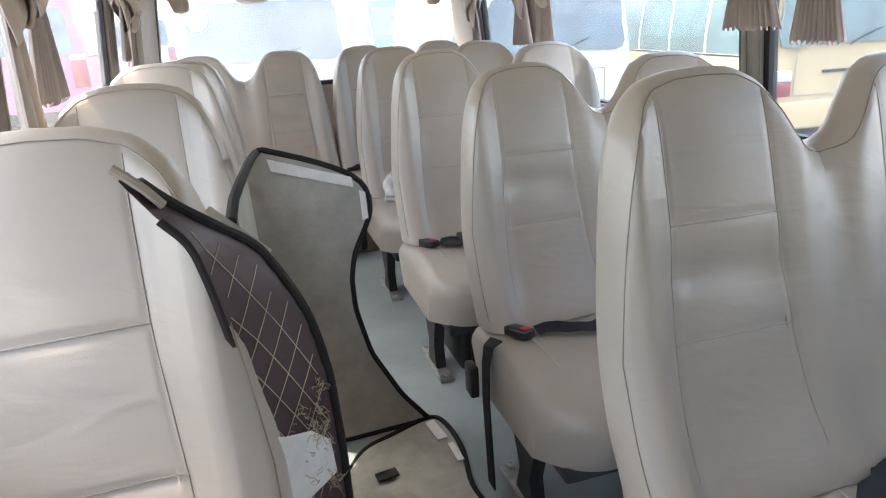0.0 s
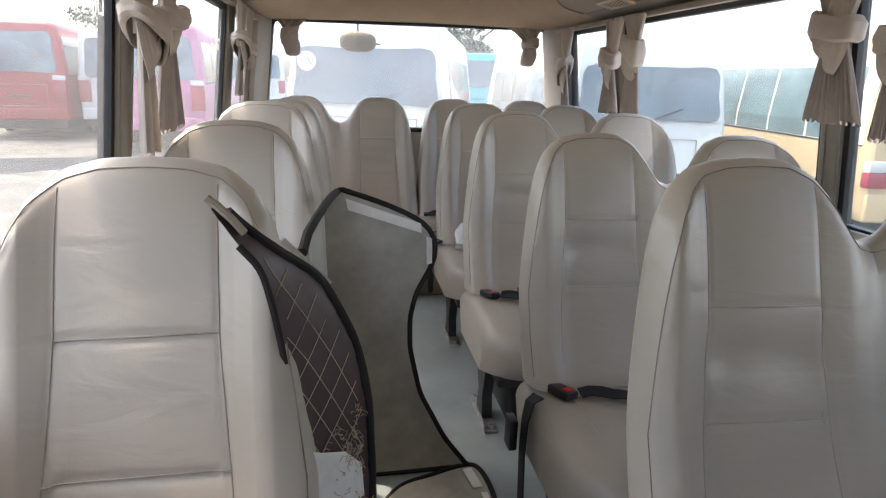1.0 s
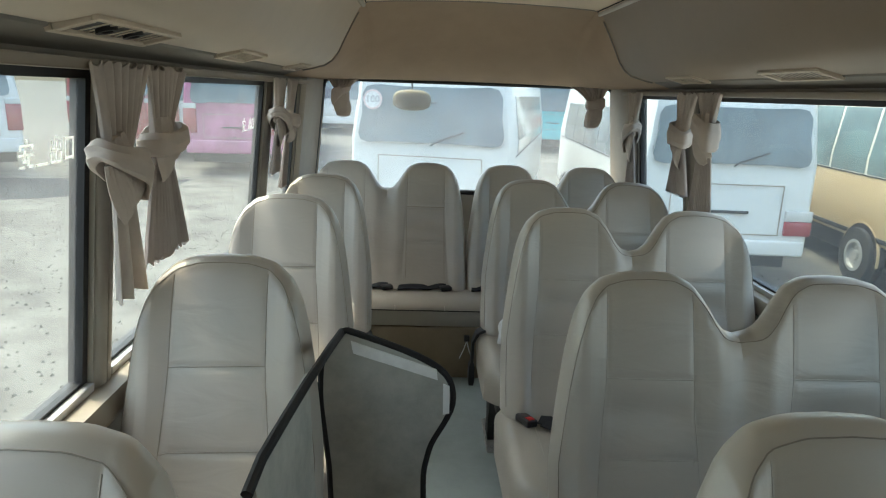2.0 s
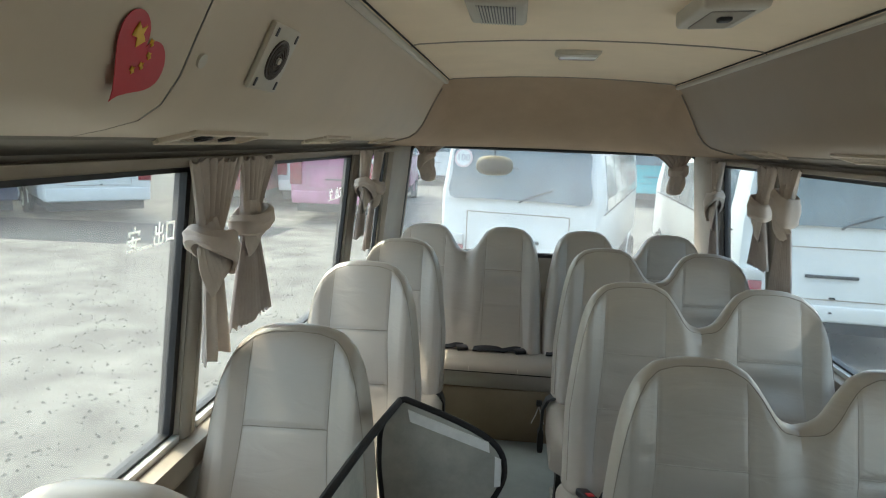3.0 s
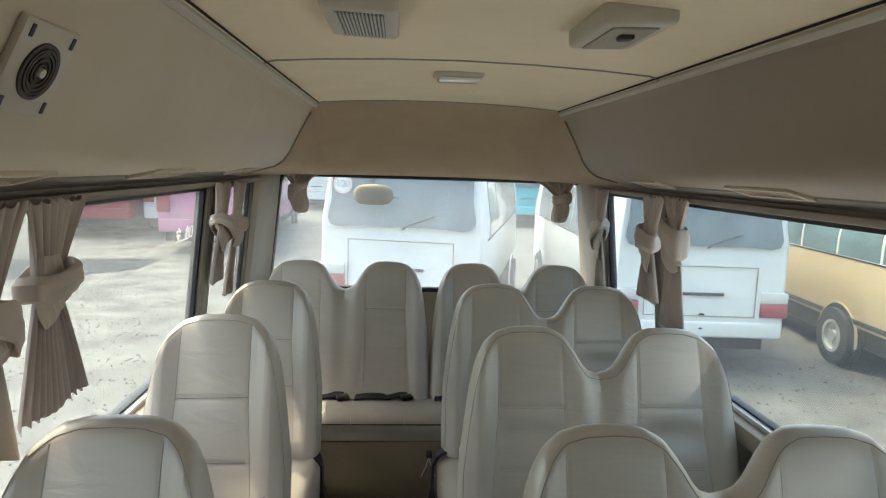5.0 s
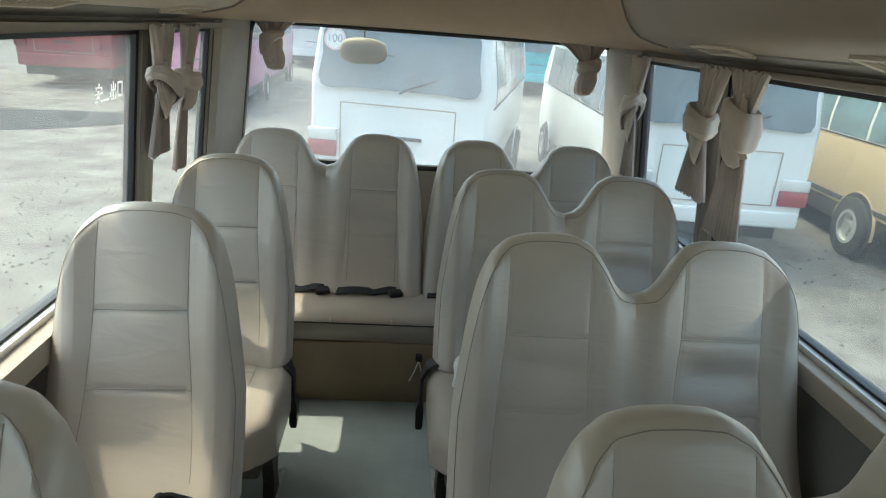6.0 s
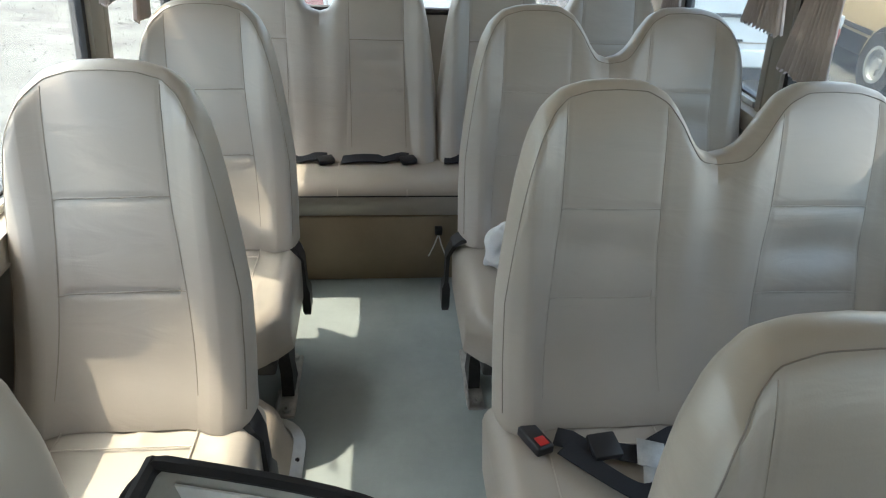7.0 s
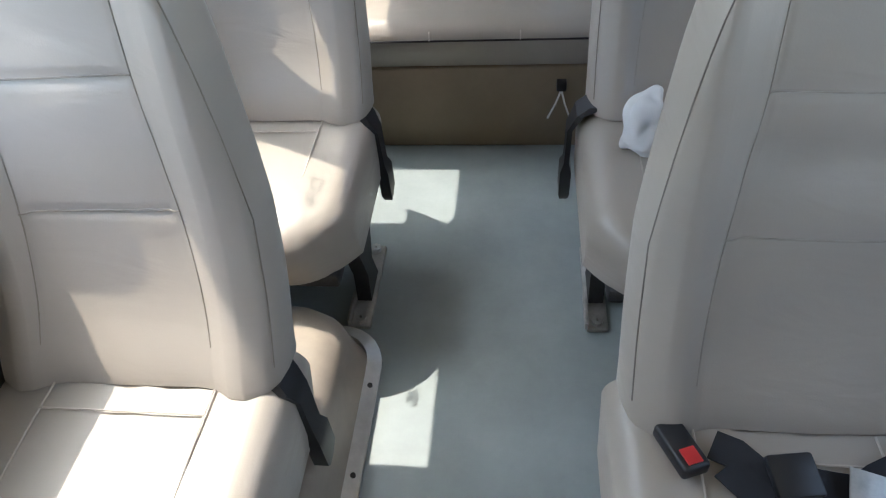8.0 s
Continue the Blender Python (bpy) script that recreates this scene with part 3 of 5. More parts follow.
def build_seat(places, legs=True, belts=True, low=0.0):
    name = "single_passenger_seat" if places == 1 else "double_passenger_seat"
    s = thing(name, "", "seat")
    bk = Back(places)
    w = bk.w
    back = part("backrest", bk.mesh(), VINYL, s)
    for (a, b) in panels(places):
        for x, nm in ((a, "seam"), (b, "seam")):
            lo = 0.47
            pts = [(seam_x(x, x == a, z), z) for z in np.linspace(lo, bk.top(x) - 0.02, 22)]
            part("seam", seam_line(bk, pts), SEAM if places == 1 else SEAM_MID, back)
        for z in (0.838, 0.655):
            part("seam", seam_line(bk, [(x, z + 0.003 * math.sin(9 * x)) for x in np.linspace(a - (0.012 if z < 0.7 else 0), b + (0.012 if z < 0.7 else 0), 30)], 0.0013, 0.0018), SEAM_MID if places == 2 else SEAM, back)
    # piping round the front edge: the outline drawn in by two centimetres
    xs = -w * np.cos(np.linspace(0, math.pi, 160 * places))
    line = [(-w, z) for z in np.linspace(0.42, bk.top(-w), 12)[:-1]] + [(x, bk.top(x)) for x in xs] + [(w, z) for z in np.linspace(bk.top(w), 0.42, 12)[1:]]
    inner = []
    for k in range(1, len(line) - 1):
        a, b = Vector(line[k - 1]), Vector(line[k + 1])
        d = (b - a).normalized()
        q = Vector(line[k]) + Vector((d.y, -d.x)) * 0.012
        if bk.top(max(-w, min(w, q.x))) - q.y > 0.004 and w - abs(q.x) > 0.004 and (not inner or (Vector(inner[-1]) - q).length > 0.008):
            inner.append((q.x, q.y))
    part("piping", seam_line(bk, inner, 0.0011, 0.0004), EDGE if places == 2 else SEAM, back)
    cw = w + 0.022
    cush = part("cushion", cushion_mesh(-cw - 0.004, cw, FRONT[places], -0.10, 0.25, 0.405), VINYL, s)
    for x in ([-0.13, 0.13] if places == 1 else [-0.36, -0.12, 0.12, 0.36]):
        bm = bmesh.new()
        tube(bm, [(x, y, 0.4065 + 0.012 * math.sin(math.pi * min(1, max(0, (-0.10 - y) / (-0.10 - FRONT[places]))) ** 0.72) - 0.008 * (-0.1 - y) / (-0.10 - FRONT[places])) for y in np.linspace(-0.19, FRONT[places] + 0.065, 14)], 0.0018, 5)
        part("seam", bm, SEAM_LIGHT, cush)
    for a, b in ([(-0.13, 0.13)] if places == 1 else [(-0.36, -0.12), (0.12, 0.36)]):
        bm = bmesh.new()
        tube(bm, [(x, -0.235, 0.4075 + 0.012 * math.sin(math.pi * (0.135 / (-0.10 - FRONT[places])) ** 0.72) - 0.002) for x in np.linspace(a, b, 10)], 0.0018, 5)
        part("seam", bm, SEAM_LIGHT, cush)
    bm = bmesh.new()
    box(bm, (-w + 0.02, FRONT[places] + 0.05, 0.215), (w - 0.02, -0.12, 0.255), 0.01)
    part("seat_pan", bm, DARKSTEEL, s)
    if legs:
        for x in ([-w + 0.02, w - 0.02] if places == 1 else [-w + 0.03, w - 0.05]):
            bm = bmesh.new()
            loft(bm, [[(x - 0.018, y0, z), (x + 0.018, y0, z), (x + 0.018, y1, z), (x - 0.018, y1, z)] for y0, y1, z in ((-0.40, -0.30, 0.02), (-0.385, -0.325, 0.10), (-0.42, -0.27, 0.22))])
            leg = part("leg", bm, DARKSTEEL, s)
            bm = bmesh.new()
            box(bm, (x - 0.026, -0.475, 0.0), (x + 0.026, -0.20, 0.014), 0.006)
            box(bm, (x - 0.03, -0.475, 0.012), (x - 0.022, -0.38, 0.035), 0.002)
            part("foot", bm, STEEL, leg, "worn bare steel foot plate")
            for yy in (-0.455, -0.22):
                part("bolt", disc(bmesh.new(), 0.004, 0.014, 0.014, 0.026, 8, pose(x, yy, 0)), STEEL, leg)
    # recliner joint cover on the aisle side
    ax = w - 0.012 if places == 1 else -w + 0.012
    sg = 1 if places == 1 else -1
    if places == 2:
        return s, bk
    bm = bmesh.new()
    loft(bm, [[(ax + sg * a, y0, z), (ax + sg * b, y0, z), (ax + sg * b, y1, z), (ax + sg * a, y1, z)] for a, b, y0, y1, z in
              ((0.030, 0.050, -0.185, -0.160, 0.165), (0.028, 0.054, -0.20, -0.145, 0.19), (0.028, 0.054, -0.20, -0.145, 0.26), (0.034, 0.046, -0.19, -0.15, 0.28), (0.034, 0.042, -0.185, -0.14, 0.37), (0.016, 0.030, -0.19, -0.13, 0.398), (-0.02, 0.018, -0.18, -0.12, 0.412))])
    part("belt_end", bm, BLACK, s, "black belt end hanging beside the cushion")
    return s, bk


def top_z(y):
    v = min(1, max(0, (-0.10 - y) / 0.51))
    return 0.406 + 0.012 * math.sin(math.pi * v) - 0.008 * v


def add_belts(seat, x, spread, loose=True, seed=1):
    """Lap belt lying on a cushion: buckle at x, webbing across to the wall side."""
    r = random.Random(seed)
    bm = bmesh.new()
    pts = []
    for k in range(15):
        u = k / 14
        xx = x + 0.06 + spread * u
        yy = -0.235 - 0.05 * math.sin(math.pi * u * 1.3) + 0.02 * r.random()
        pts.append((xx, yy, top_z(yy) + 0.010 + 0.012 * abs(math.sin(u * 7))))
    ribbon(bm, pts, (0, 1, 0.1), 0.042, 0.003)
    part("belt", bm, BELT, seat, "black lap belt webbing")
    if loose:
        bm = bmesh.new()
        pts = []
        for k in range(16):
            u = k / 15
            xx = x + 0.07 + 0.19 * u
            yy = -0.25 - 0.11 * u - 0.05 * math.sin(math.pi * u)
            pts.append((xx, yy, top_z(yy) + 0.014 + 0.01 * abs(math.sin(u * 5))))
        ribbon(bm, pts, (0.6, 1, 0), 0.042, 0.003)
        part("belt", bm, BELT, seat, "black loose end of a lap belt")
        bm = boxed((-0.03, -0.028, 0), (0.03, 0.028, 0.016), 0.005)
        moved(bm, pose(x + 0.145, -0.265, top_z(-0.26) + 0.024, 8, 0, 8))
        part("adjuster", bm, BLACK, seat, "black belt adjuster")
        bm = bmesh.new()
        box(bm, (-0.028, -0.03, 0), (0.028, 0.03, 0.003), 0.001)
        box(bm, (-0.017, -0.075, 0), (0.017, -0.03, 0.003), 0.001)
        moved(bm, pose(x + 0.235, -0.285, top_z(-0.28) + 0.024, 10, 6, -14))
        part("tongue", bm, STEEL, seat, "steel belt tongue")
    bm = boxed((-0.026, -0.05, 0), (0.026, 0.045, 0.026), 0.007, 3)
    moved(bm, pose(x + 0.015, -0.225, top_z(-0.22) + 0.002, -6, 4, 22) @ Matrix.Diagonal((0.78, 0.82, 0.9, 1)))
    bk = part("buckle", bm, BLACK, seat, "black belt buckle")
    bm = boxed((-0.014, -0.042, 0.0255), (0.014, -0.012, 0.0285), 0.001)
    moved(bm, pose(x + 0.015, -0.225, top_z(-0.22) + 0.002, -6, 4, 22) @ Matrix.Diagonal((0.78, 0.82, 0.9, 1)))
    part("release_button", bm, RED, bk, "red release button")


SEAT_L = "grey-beige vinyl single bus seat with rounded headrest"
SEAT_R = "grey-beige vinyl double bus seat, two headrests"
single = build_seat(1)[0]
double, back_two = build_seat(2)
for k, (x, y) in enumerate(((-0.702, 0.81), (-0.702, 1.595), (-0.716, 2.388), (-0.700, 3.10))):
    s = single if k == 0 else copy_thing(single, pose(x, y, 0))
    if k == 2:
        s.scale = (1.02, 1.0, 1.016)
    tagged(s, SEAT_L + (" by a leaning mat" if k == 0 else ""), "seat", "single seats")
single.matrix_basis = pose(-0.702, 0.81, 0)
doubles = [double]
for k in range(1, 4):
    doubles.append(copy_thing(double, pose((0.506, 0.484, 0.485)[k - 1], 0.86 + 0.75 * k, 0)))
double.matrix_basis = pose(0.488, 0.86, 0)
# this one sits a little lower on its worn padding
doubles[1].scale.z = 0.98
for k, s in enumerate(doubles):
    tagged(s, SEAT_R + (" and lap belts" if k < 3 else ""), "seat", "double seats")
    if k < 3:
        add_belts(s, -0.40, 0.34, loose=k != 1, seed=k)
# belts that hang down at the aisle side
for s, x in [(doubles[1], -0.482)]:
    bm = bmesh.new()
    ribbon(bm, [(x + 0.03, -0.24, 0.425), (x + 0.005, -0.25, 0.415), (x - 0.008, -0.26, 0.37), (x - 0.014, -0.27, 0.28), (x - 0.010, -0.28, 0.02)], (0, 1, 0), 0.045, 0.004)
    part("belt", bm, BELT, s, "black belt hanging at the aisle side")
    bm = boxed((x - 0.034, -0.215, 0.25), (x - 0.010, -0.165, 0.34), 0.006)
    part("buckle", bm, BLACK, s, "black buckle hanging down")

bm = bmesh.new()
loft(bm, [[(-0.433 - a, y0, z), (-0.433 - b, y0, z), (-0.433 - b, y1, z), (-0.433 - a, y1, z)] for a, b, y0, y1, z in
          ((0.050, 0.070, -0.185, -0.160, 0.165), (0.048, 0.074, -0.20, -0.145, 0.19), (0.048, 0.074, -0.20, -0.145, 0.26), (0.054, 0.066, -0.19, -0.15, 0.28), (0.052, 0.064, -0.185, -0.14, 0.37), (0.030, 0.046, -0.19, -0.13, 0.412), (-0.02, 0.018, -0.18, -0.12, 0.428))])
part("belt_end", bm, BLACK, doubles[3], "black belt end hanging beside the cushion")

# heater box on the floor under a double seat
heater = thing("under_seat_heater", "black plastic heater box on the floor under a seat", "heater")
bm = boxed((0.135, 1.93, 0.003), (0.62, 2.20, 0.205), 0.02, 3)
part("case", bm, BLACK, heater)
for k in range(9):
    part("louvre", boxed((0.17 + 0.046 * k, 1.922, 0.05), (0.20 + 0.046 * k, 1.934, 0.165), 0.003), DARKSTEEL, heater)

# rear bench: one wide cushion on a box, two double backs
bench = thing("rear_bench", "grey-beige vinyl rear bench seat across the whole bus", "bench seat")
BW = 0.977
for cx in (-0.437, 0.447):
    bm = back_two.mesh()
    moved(bm, Matrix.Translation((cx, 3.71, 0)) @ Matrix.Diagonal((BW, 1, 1, 1)))
    bb = part("backrest", bm, VINYL, bench)
    for (a, b) in panels(2):
        for x in (a, b):
            bm = seam_line(back_two, [(x, z) for z in np.linspace(0.47, back_two.top(x) - 0.02, 18)])
            part("seam", moved(bm, Matrix.Translation((cx, 3.71, 0)) @ Matrix.Diagonal((BW, 1, 1, 1))), SEAM, bb)
        for z in (0.838,):
            bm = seam_line(back_two, [(x, z) for x in np.linspace(a, b, 12)], 0.0019)
            part("seam", moved(bm, Matrix.Translation((cx, 3.71, 0)) @ Matrix.Diagonal((BW, 1, 1, 1))), SEAM, bb)
bm = cushion_mesh(-0.93, 0.94, 3.335, 3.68, 0.283, 0.418, 0.04, 0.0)
cu = part("cushion", bm, VINYL, bench)
for x in (-0.70, -0.37, -0.12, 0.12, 0.37, 0.70):
    bm = bmesh.new()
    tube(bm, [(x, y, 0.4195 + 0.012 * math.sin(math.pi * ((3.68 - y) / 0.345) ** 0.72) - 0.008 * (3.68 - y) / 0.345) for y in np.linspace(3.62, 3.395, 8)] + [(x, 3.34, 0.393), (x, 3.334, 0.373)], 0.0018, 5)
    part("seam", bm, SEAM_LIGHT, cu)
bm = bmesh.new()
tube(bm, [(x, 3.3355, 0.374) for x in np.linspace(-0.9, 0.9, 12)], 0.003, 5)
part("piping", bm, PIPING, cu)
bm = boxed((-0.955, 3.352, 0.002), (0.955, 3.68, 0.281), 0.008)
part("bench_box", bm, BOXPANEL, bench, "brown plastic panel under the bench")
for x0, sp in ((-0.70, 0.28), (-0.36, 0.25), (0.03, 0.3)):
    bm = bmesh.new()
    ribbon(bm, [(x0 + sp * u, 3.522 - 0.010 * math.sin(6 * u), 0.436 + 0.012 * abs(math.sin(5 * u))) for u in np.linspace(0, 1, 12)], (0, 1, 0.25), 0.044, 0.006)
    part("belt", bm, BELT, bench, "black lap belt on the bench")
    bm = boxed((-0.03, -0.022, 0), (0.03, 0.022, 0.02), 0.005)
    part("buckle", moved(bm, pose(x0 + sp, 3.510, 0.432, 5, 0, 20)), BLACK, bench)
bm = boxed((-0.014, -0.014, 0), (0.014, 0.014, 0.028), 0.004)
kn = part("release_knob", moved(bm, pose(0.0, 3.338, 0.215)), BLACK, bench, "black knob under the bench edge")
bm = bmesh.new()
for a in (-0.035, 0.03):
    tube(bm, [(0.0, 3.335, 0.215), (a * 0.4, 3.333, 0.17), (a, 3.332, 0.12)], 0.003, 5)
part("cord", bm, VELCRO, kn, "white cord hanging from the knob")

# wheel arch cover beside the single seats
arch = thing("wheel_arch_cover", "beige plastic wheel arch cover with an aluminium edge strip", "wheel arch")
bm = bmesh.new()
rings = []
for z, d in ((0.0, 0.0), (0.05, 0.012), (0.13, 0.025), (0.175, 0.045), (0.195, 0.075), (0.20, 0.12)):
    x1, y0, y1, r = -0.455 - d, 1.72 + d, 2.60 - d, 0.10
    ring = [(-0.965, y0, z)]
    ring += [(x1 - r + r * math.sin(t), y0 + r - r * math.cos(t), z) for t in np.linspace(0, math.pi / 2, 7)]
    ring += [(x1 - r + r * math.cos(t), y1 - r + r * math.sin(t), z) for t in np.linspace(0, math.pi / 2, 7)]
    ring += [(-0.965, y1, z)]
    rings.append(ring)
loft(bm, rings)
part("cover", bm, ARCH, arch)
bm = bmesh.new()
edge = [(-0.80, 2.612), (-0.60, 2.612)] + [(-0.543 + 0.098 * math.sin(t), 2.514 + 0.098 * math.cos(t)) for t in np.linspace(0, math.pi / 2, 8)] + [(-0.445, 2.2), (-0.445, 1.74)]
loft(bm, [[(x + nx * 0.016, y + ny * 0.016, 0.001), (x - nx * 0.016, y - ny * 0.016, 0.001), (x - nx * 0.016, y - ny * 0.016, 0.022), (x + nx * 0.016, y + ny * 0.016, 0.010)] for (x, y), (nx, ny) in zip(edge, [(0, 1), (0, 1)] + [(math.sin(t), math.cos(t)) for t in np.linspace(0, math.pi / 2, 8)] + [(1, 0), (1, 0)])])
st = part("edge_strip", bm, ALU, arch, "aluminium edge strip")
for y in (1.95, 2.25, 2.46):
    part("screw", disc(bmesh.new(), 0.001, 0.006, 0.012, 0.019, 8, pose(-0.445, y, 0)), DARKSTEEL, st)

# white cloth on the cushion of the last double seat
bm = bmesh.new()
bmesh.ops.create_icosphere(bm, subdivisions=5, radius=1)
for v in bm.verts:
    d = v.co.normalized()
    n = noise.noise(d * 1.2) * 0.30 + 0.11 * math.sin(5.0 * d.z + 3.0 * d.x + 2.0 * math.sin(2.0 * d.y)) + 0.05 * math.sin(9.0 * d.z - 4.0 * d.y)
    v.co = Vector((d.x * 0.052, d.y * 0.075, d.z * 0.085 + d.x * 0.045)) * (0.75 + n)
    v.co.z = max(v.co.z, -0.080)
moved(bm, Matrix.Translation((0.128, 2.80, 0.490)))
tagged(part("crumpled_cloth", bm, CLOTH), "crumpled white cloth on a bus seat cushion", "cloth")

# ---------------------------------------------------------------- curtains
def curtain_x(side, z):
    return side * (wall_x(z) - 0.045)


def pleated(rows, pleats, depth, thick, phase=0.0, n=None):
    """A pleated cloth: rows of (z, y0, y1, x) from the top down."""
    bm = bmesh.new()
    n = n or pleats * 10
    rings = []
    for z, y0, y1, x, dp in rows:
        front, rear = [], []
        for k in range(n + 1):
            u = k / n
            w = pleats * u + 0.22 * math.sin(9 * u + phase) + phase
            s = 2 * abs(math.sin(math.pi * w)) ** 0.75 - 1 + 0.5 * math.sin(2 * math.pi * 1.2 * u + 1.0 + phase)
            yy = y0 + (y1 - y0) * u
            front.append((x + dp * depth * s - thick, yy, z + 0.006 * math.sin(2 * math.pi * pleats * u + phase + 1)))
            rear.append((x + dp * depth * s + thick, yy, z + 0.006 * math.sin(2 * math.pi * pleats * u + phase + 1)))
        rings.append(front + rear[::-1])
    loft(bm, rings)
    return bm


def strap(bm, pts, folds=2, seed=0.0):
    """A padded fold of cloth along (y, z, depth, width, thickness) points; depth points into the bus."""
    P = np.array(pts, float)
    n = 22
    Q = []
    for u in np.linspace(0, 1, n):
        k = min(int(u * (len(P) - 1)), len(P) - 2)
        f = u * (len(P) - 1) - k
        a, b, c, d = (P[min(max(k + j - 1, 0), len(P) - 1)] for j in range(4))
        Q.append(0.5 * (2 * b + (c - a) * f + (2 * a - 5 * b + 4 * c - d) * f * f + (3 * b - a - 3 * c + d) * f ** 3))
    rings = []
    for k in range(n):
        y, z, dep, w, th = Q[k]
        dy, dz = (Q[min(k + 1, n - 1)] - Q[max(k - 1, 0)])[:2]
        l = math.hypot(dy, dz) or 1
        ny, nz = -dz / l, dy / l
        ring = []
        for i in range(15):
            v = -1 + 2 * i / 14
            bulge = th * (1 - v * v) ** 0.5 * (1 + 0.22 * math.cos(folds * math.pi * v + 2.5 * k / n + seed))
            ring.append((dep + bulge, y + ny * w / 2 * v, z + nz * w / 2 * v))
        for i in range(15):
            v = 1 - 2 * i / 14
            ring.append((dep - 0.35 * th * (1 - v * v) ** 0.5 - 0.0015, y + ny * w / 2 * v * 0.98, z + nz * w / 2 * v * 0.98))
        rings.append(ring)
    loft(bm, rings)


def band(bm, half, deep, tall, tilt, widen, seed):
    """A flat fold of cloth wound once round the neck; it hangs lower and wider at one end."""
    rings = []
    n = 44
    for k in range(n):
        a = 2 * math.pi * k / n
        u = math.cos(a)
        h = tall * (1 + widen * u) * (1 + 0.06 * math.sin(2 * a + seed))
        zc = -tilt * u - 0.10 * tall * math.sin(3 * a + seed)
        grow = 1 + 0.05 * math.sin(5 * a + seed)
        ring = []
        for i in range(16):
            t = 2 * math.pi * i / 16
            v = math.sin(t)
            out = 0.0065 * math.cos(t) + 0.006 * (1 - v * v) + 0.0022 * math.sin(7 * v + 2.5 * u + seed)
            ring.append(((deep + out) * math.sin(a) * grow, (half + out) * u * grow, zc + h * math.copysign(abs(v) ** 0.8, v)))
        rings.append(ring)
    rings.append(rings[0])
    loft(bm, rings, cap=False)
    bmesh.ops.remove_doubles(bm, verts=bm.verts[:], dist=1e-5)


def knot_mesh(c, side, ry, rz, kind, flip, seed):
    """The tied cloth: a band round the neck and the folds that hang out under it."""
    pieces = [bmesh.new() for _ in range(4)]
    if kind == "diagonal":
        band(pieces[0], 0.064, 0.036, 0.030, 0.026, 0.42, seed)
        strap(pieces[1], [(-0.040, 0.006, 0.004, 0.050, 0.008), (-0.034, -0.028, 0.010, 0.070, 0.009), (-0.012, -0.060, 0.010, 0.074, 0.008), (0.010, -0.088, 0.000, 0.050, 0.005), (0.016, -0.100, -0.010, 0.030, 0.003)], 5, seed + 1)
        strap(pieces[2], [(0.024, -0.024, 0.010, 0.050, 0.007), (0.038, -0.052, 0.008, 0.050, 0.007), (0.044, -0.078, -0.008, 0.036, 0.004)], 7, seed + 2)
        strap(pieces[3], [(-0.02, 0.05, 0.000, 0.05, 0.012), (0.0, 0.0, 0.004, 0.07, 0.014), (0.01, -0.06, 0.002, 0.05, 0.010)], 3, seed)
    else:
        band(pieces[0], 0.066, 0.036, 0.027, -0.008, 0.10, seed)
        strap(pieces[1], [(-0.030, 0.002, 0.006, 0.060, 0.009), (-0.024, -0.030, 0.012, 0.078, 0.011), (-0.010, -0.058, 0.010, 0.074, 0.010), (0.004, -0.080, -0.002, 0.050, 0.006), (0.008, -0.092, -0.014, 0.030, 0.003)], 4, seed + 1)
        strap(pieces[2], [(0.036, -0.008, 0.004, 0.050, 0.008), (0.036, -0.032, 0.006, 0.048, 0.008), (0.028, -0.054, -0.008, 0.034, 0.004)], 4, seed + 2)
        strap(pieces[3], [(0.0, 0.05, 0.000, 0.06, 0.012), (0.0, 0.0, 0.004, 0.08, 0.014), (0.01, -0.06, 0.002, 0.05, 0.010)], 3, seed)
    for bm in pieces:
        for v in bm.verts:
            v.co = Vector((-side * v.co.x, v.co.y * flip * ry / 0.068, v.co.z * rz / 0.040))
        moved(bm, Matrix.Translation(c))
    return pieces


def make_curtain(side, y_top, knot, tail, label, seed=0, straight=False):
    """y_top: range at the rail; knot: (y, z, half width, half height); tail: (y0, y1, z bottom)."""
    t = thing("curtain", label, "curtain", "knotted curtains")
    ky, kz, kw, kh = knot
    x = lambda z: curtain_x(side, z)
    rows = []
    for f in np.linspace(0, 1, 9):
        z = 1.478 + (kz - kh * 0.3 - 1.478) * f
        e = f ** 0.9
        a = y_top[0] + (ky - kw * 0.42 - y_top[0]) * e
        b = y_top[1] + (ky + kw * 0.42 - y_top[1]) * e
        rows.append((z, a, b, x(z), 1 + 0.3 * f))
    part("drape", pleated(rows, 7, -side * 0.0075, 0.0015, seed * 1.7), CURTAIN, t)
    rows = []
    for f in np.linspace(0, 1, 9):
        z = kz - kh * 0.5 + (tail[2] - kz + kh * 0.5) * f
        a = ky - kw * 0.5 + (tail[0] - ky + kw * 0.5) * f ** 0.9
        b = ky + kw * 0.5 + (tail[1] - ky - kw * 0.5) * f ** 0.9
        rows.append((z - 0.02 * f, a, b, x(z) + side * -0.004, 0.6 + 0.7 * f))
    if straight:
        part("tail", pleated(rows, 2, -side * 0.010, 0.003, -1.2, 40), CURTAIN, t)
    else:
        part("tail", pleated(rows, 10, -side * 0.0065, 0.0012, seed * 2.0), TAIL, t, "darker pleated lining")
    for k, bm in enumerate(knot_mesh((x(kz) - side * 0.008, ky, kz), side, kw, kh, "diagonal" if seed in (1, 3, 5, 7) else "level", -1 if seed in (4, 5, 9) else 1, seed)):
        part("fold" if k else "knot", bm, CURTAIN, t)
    return t


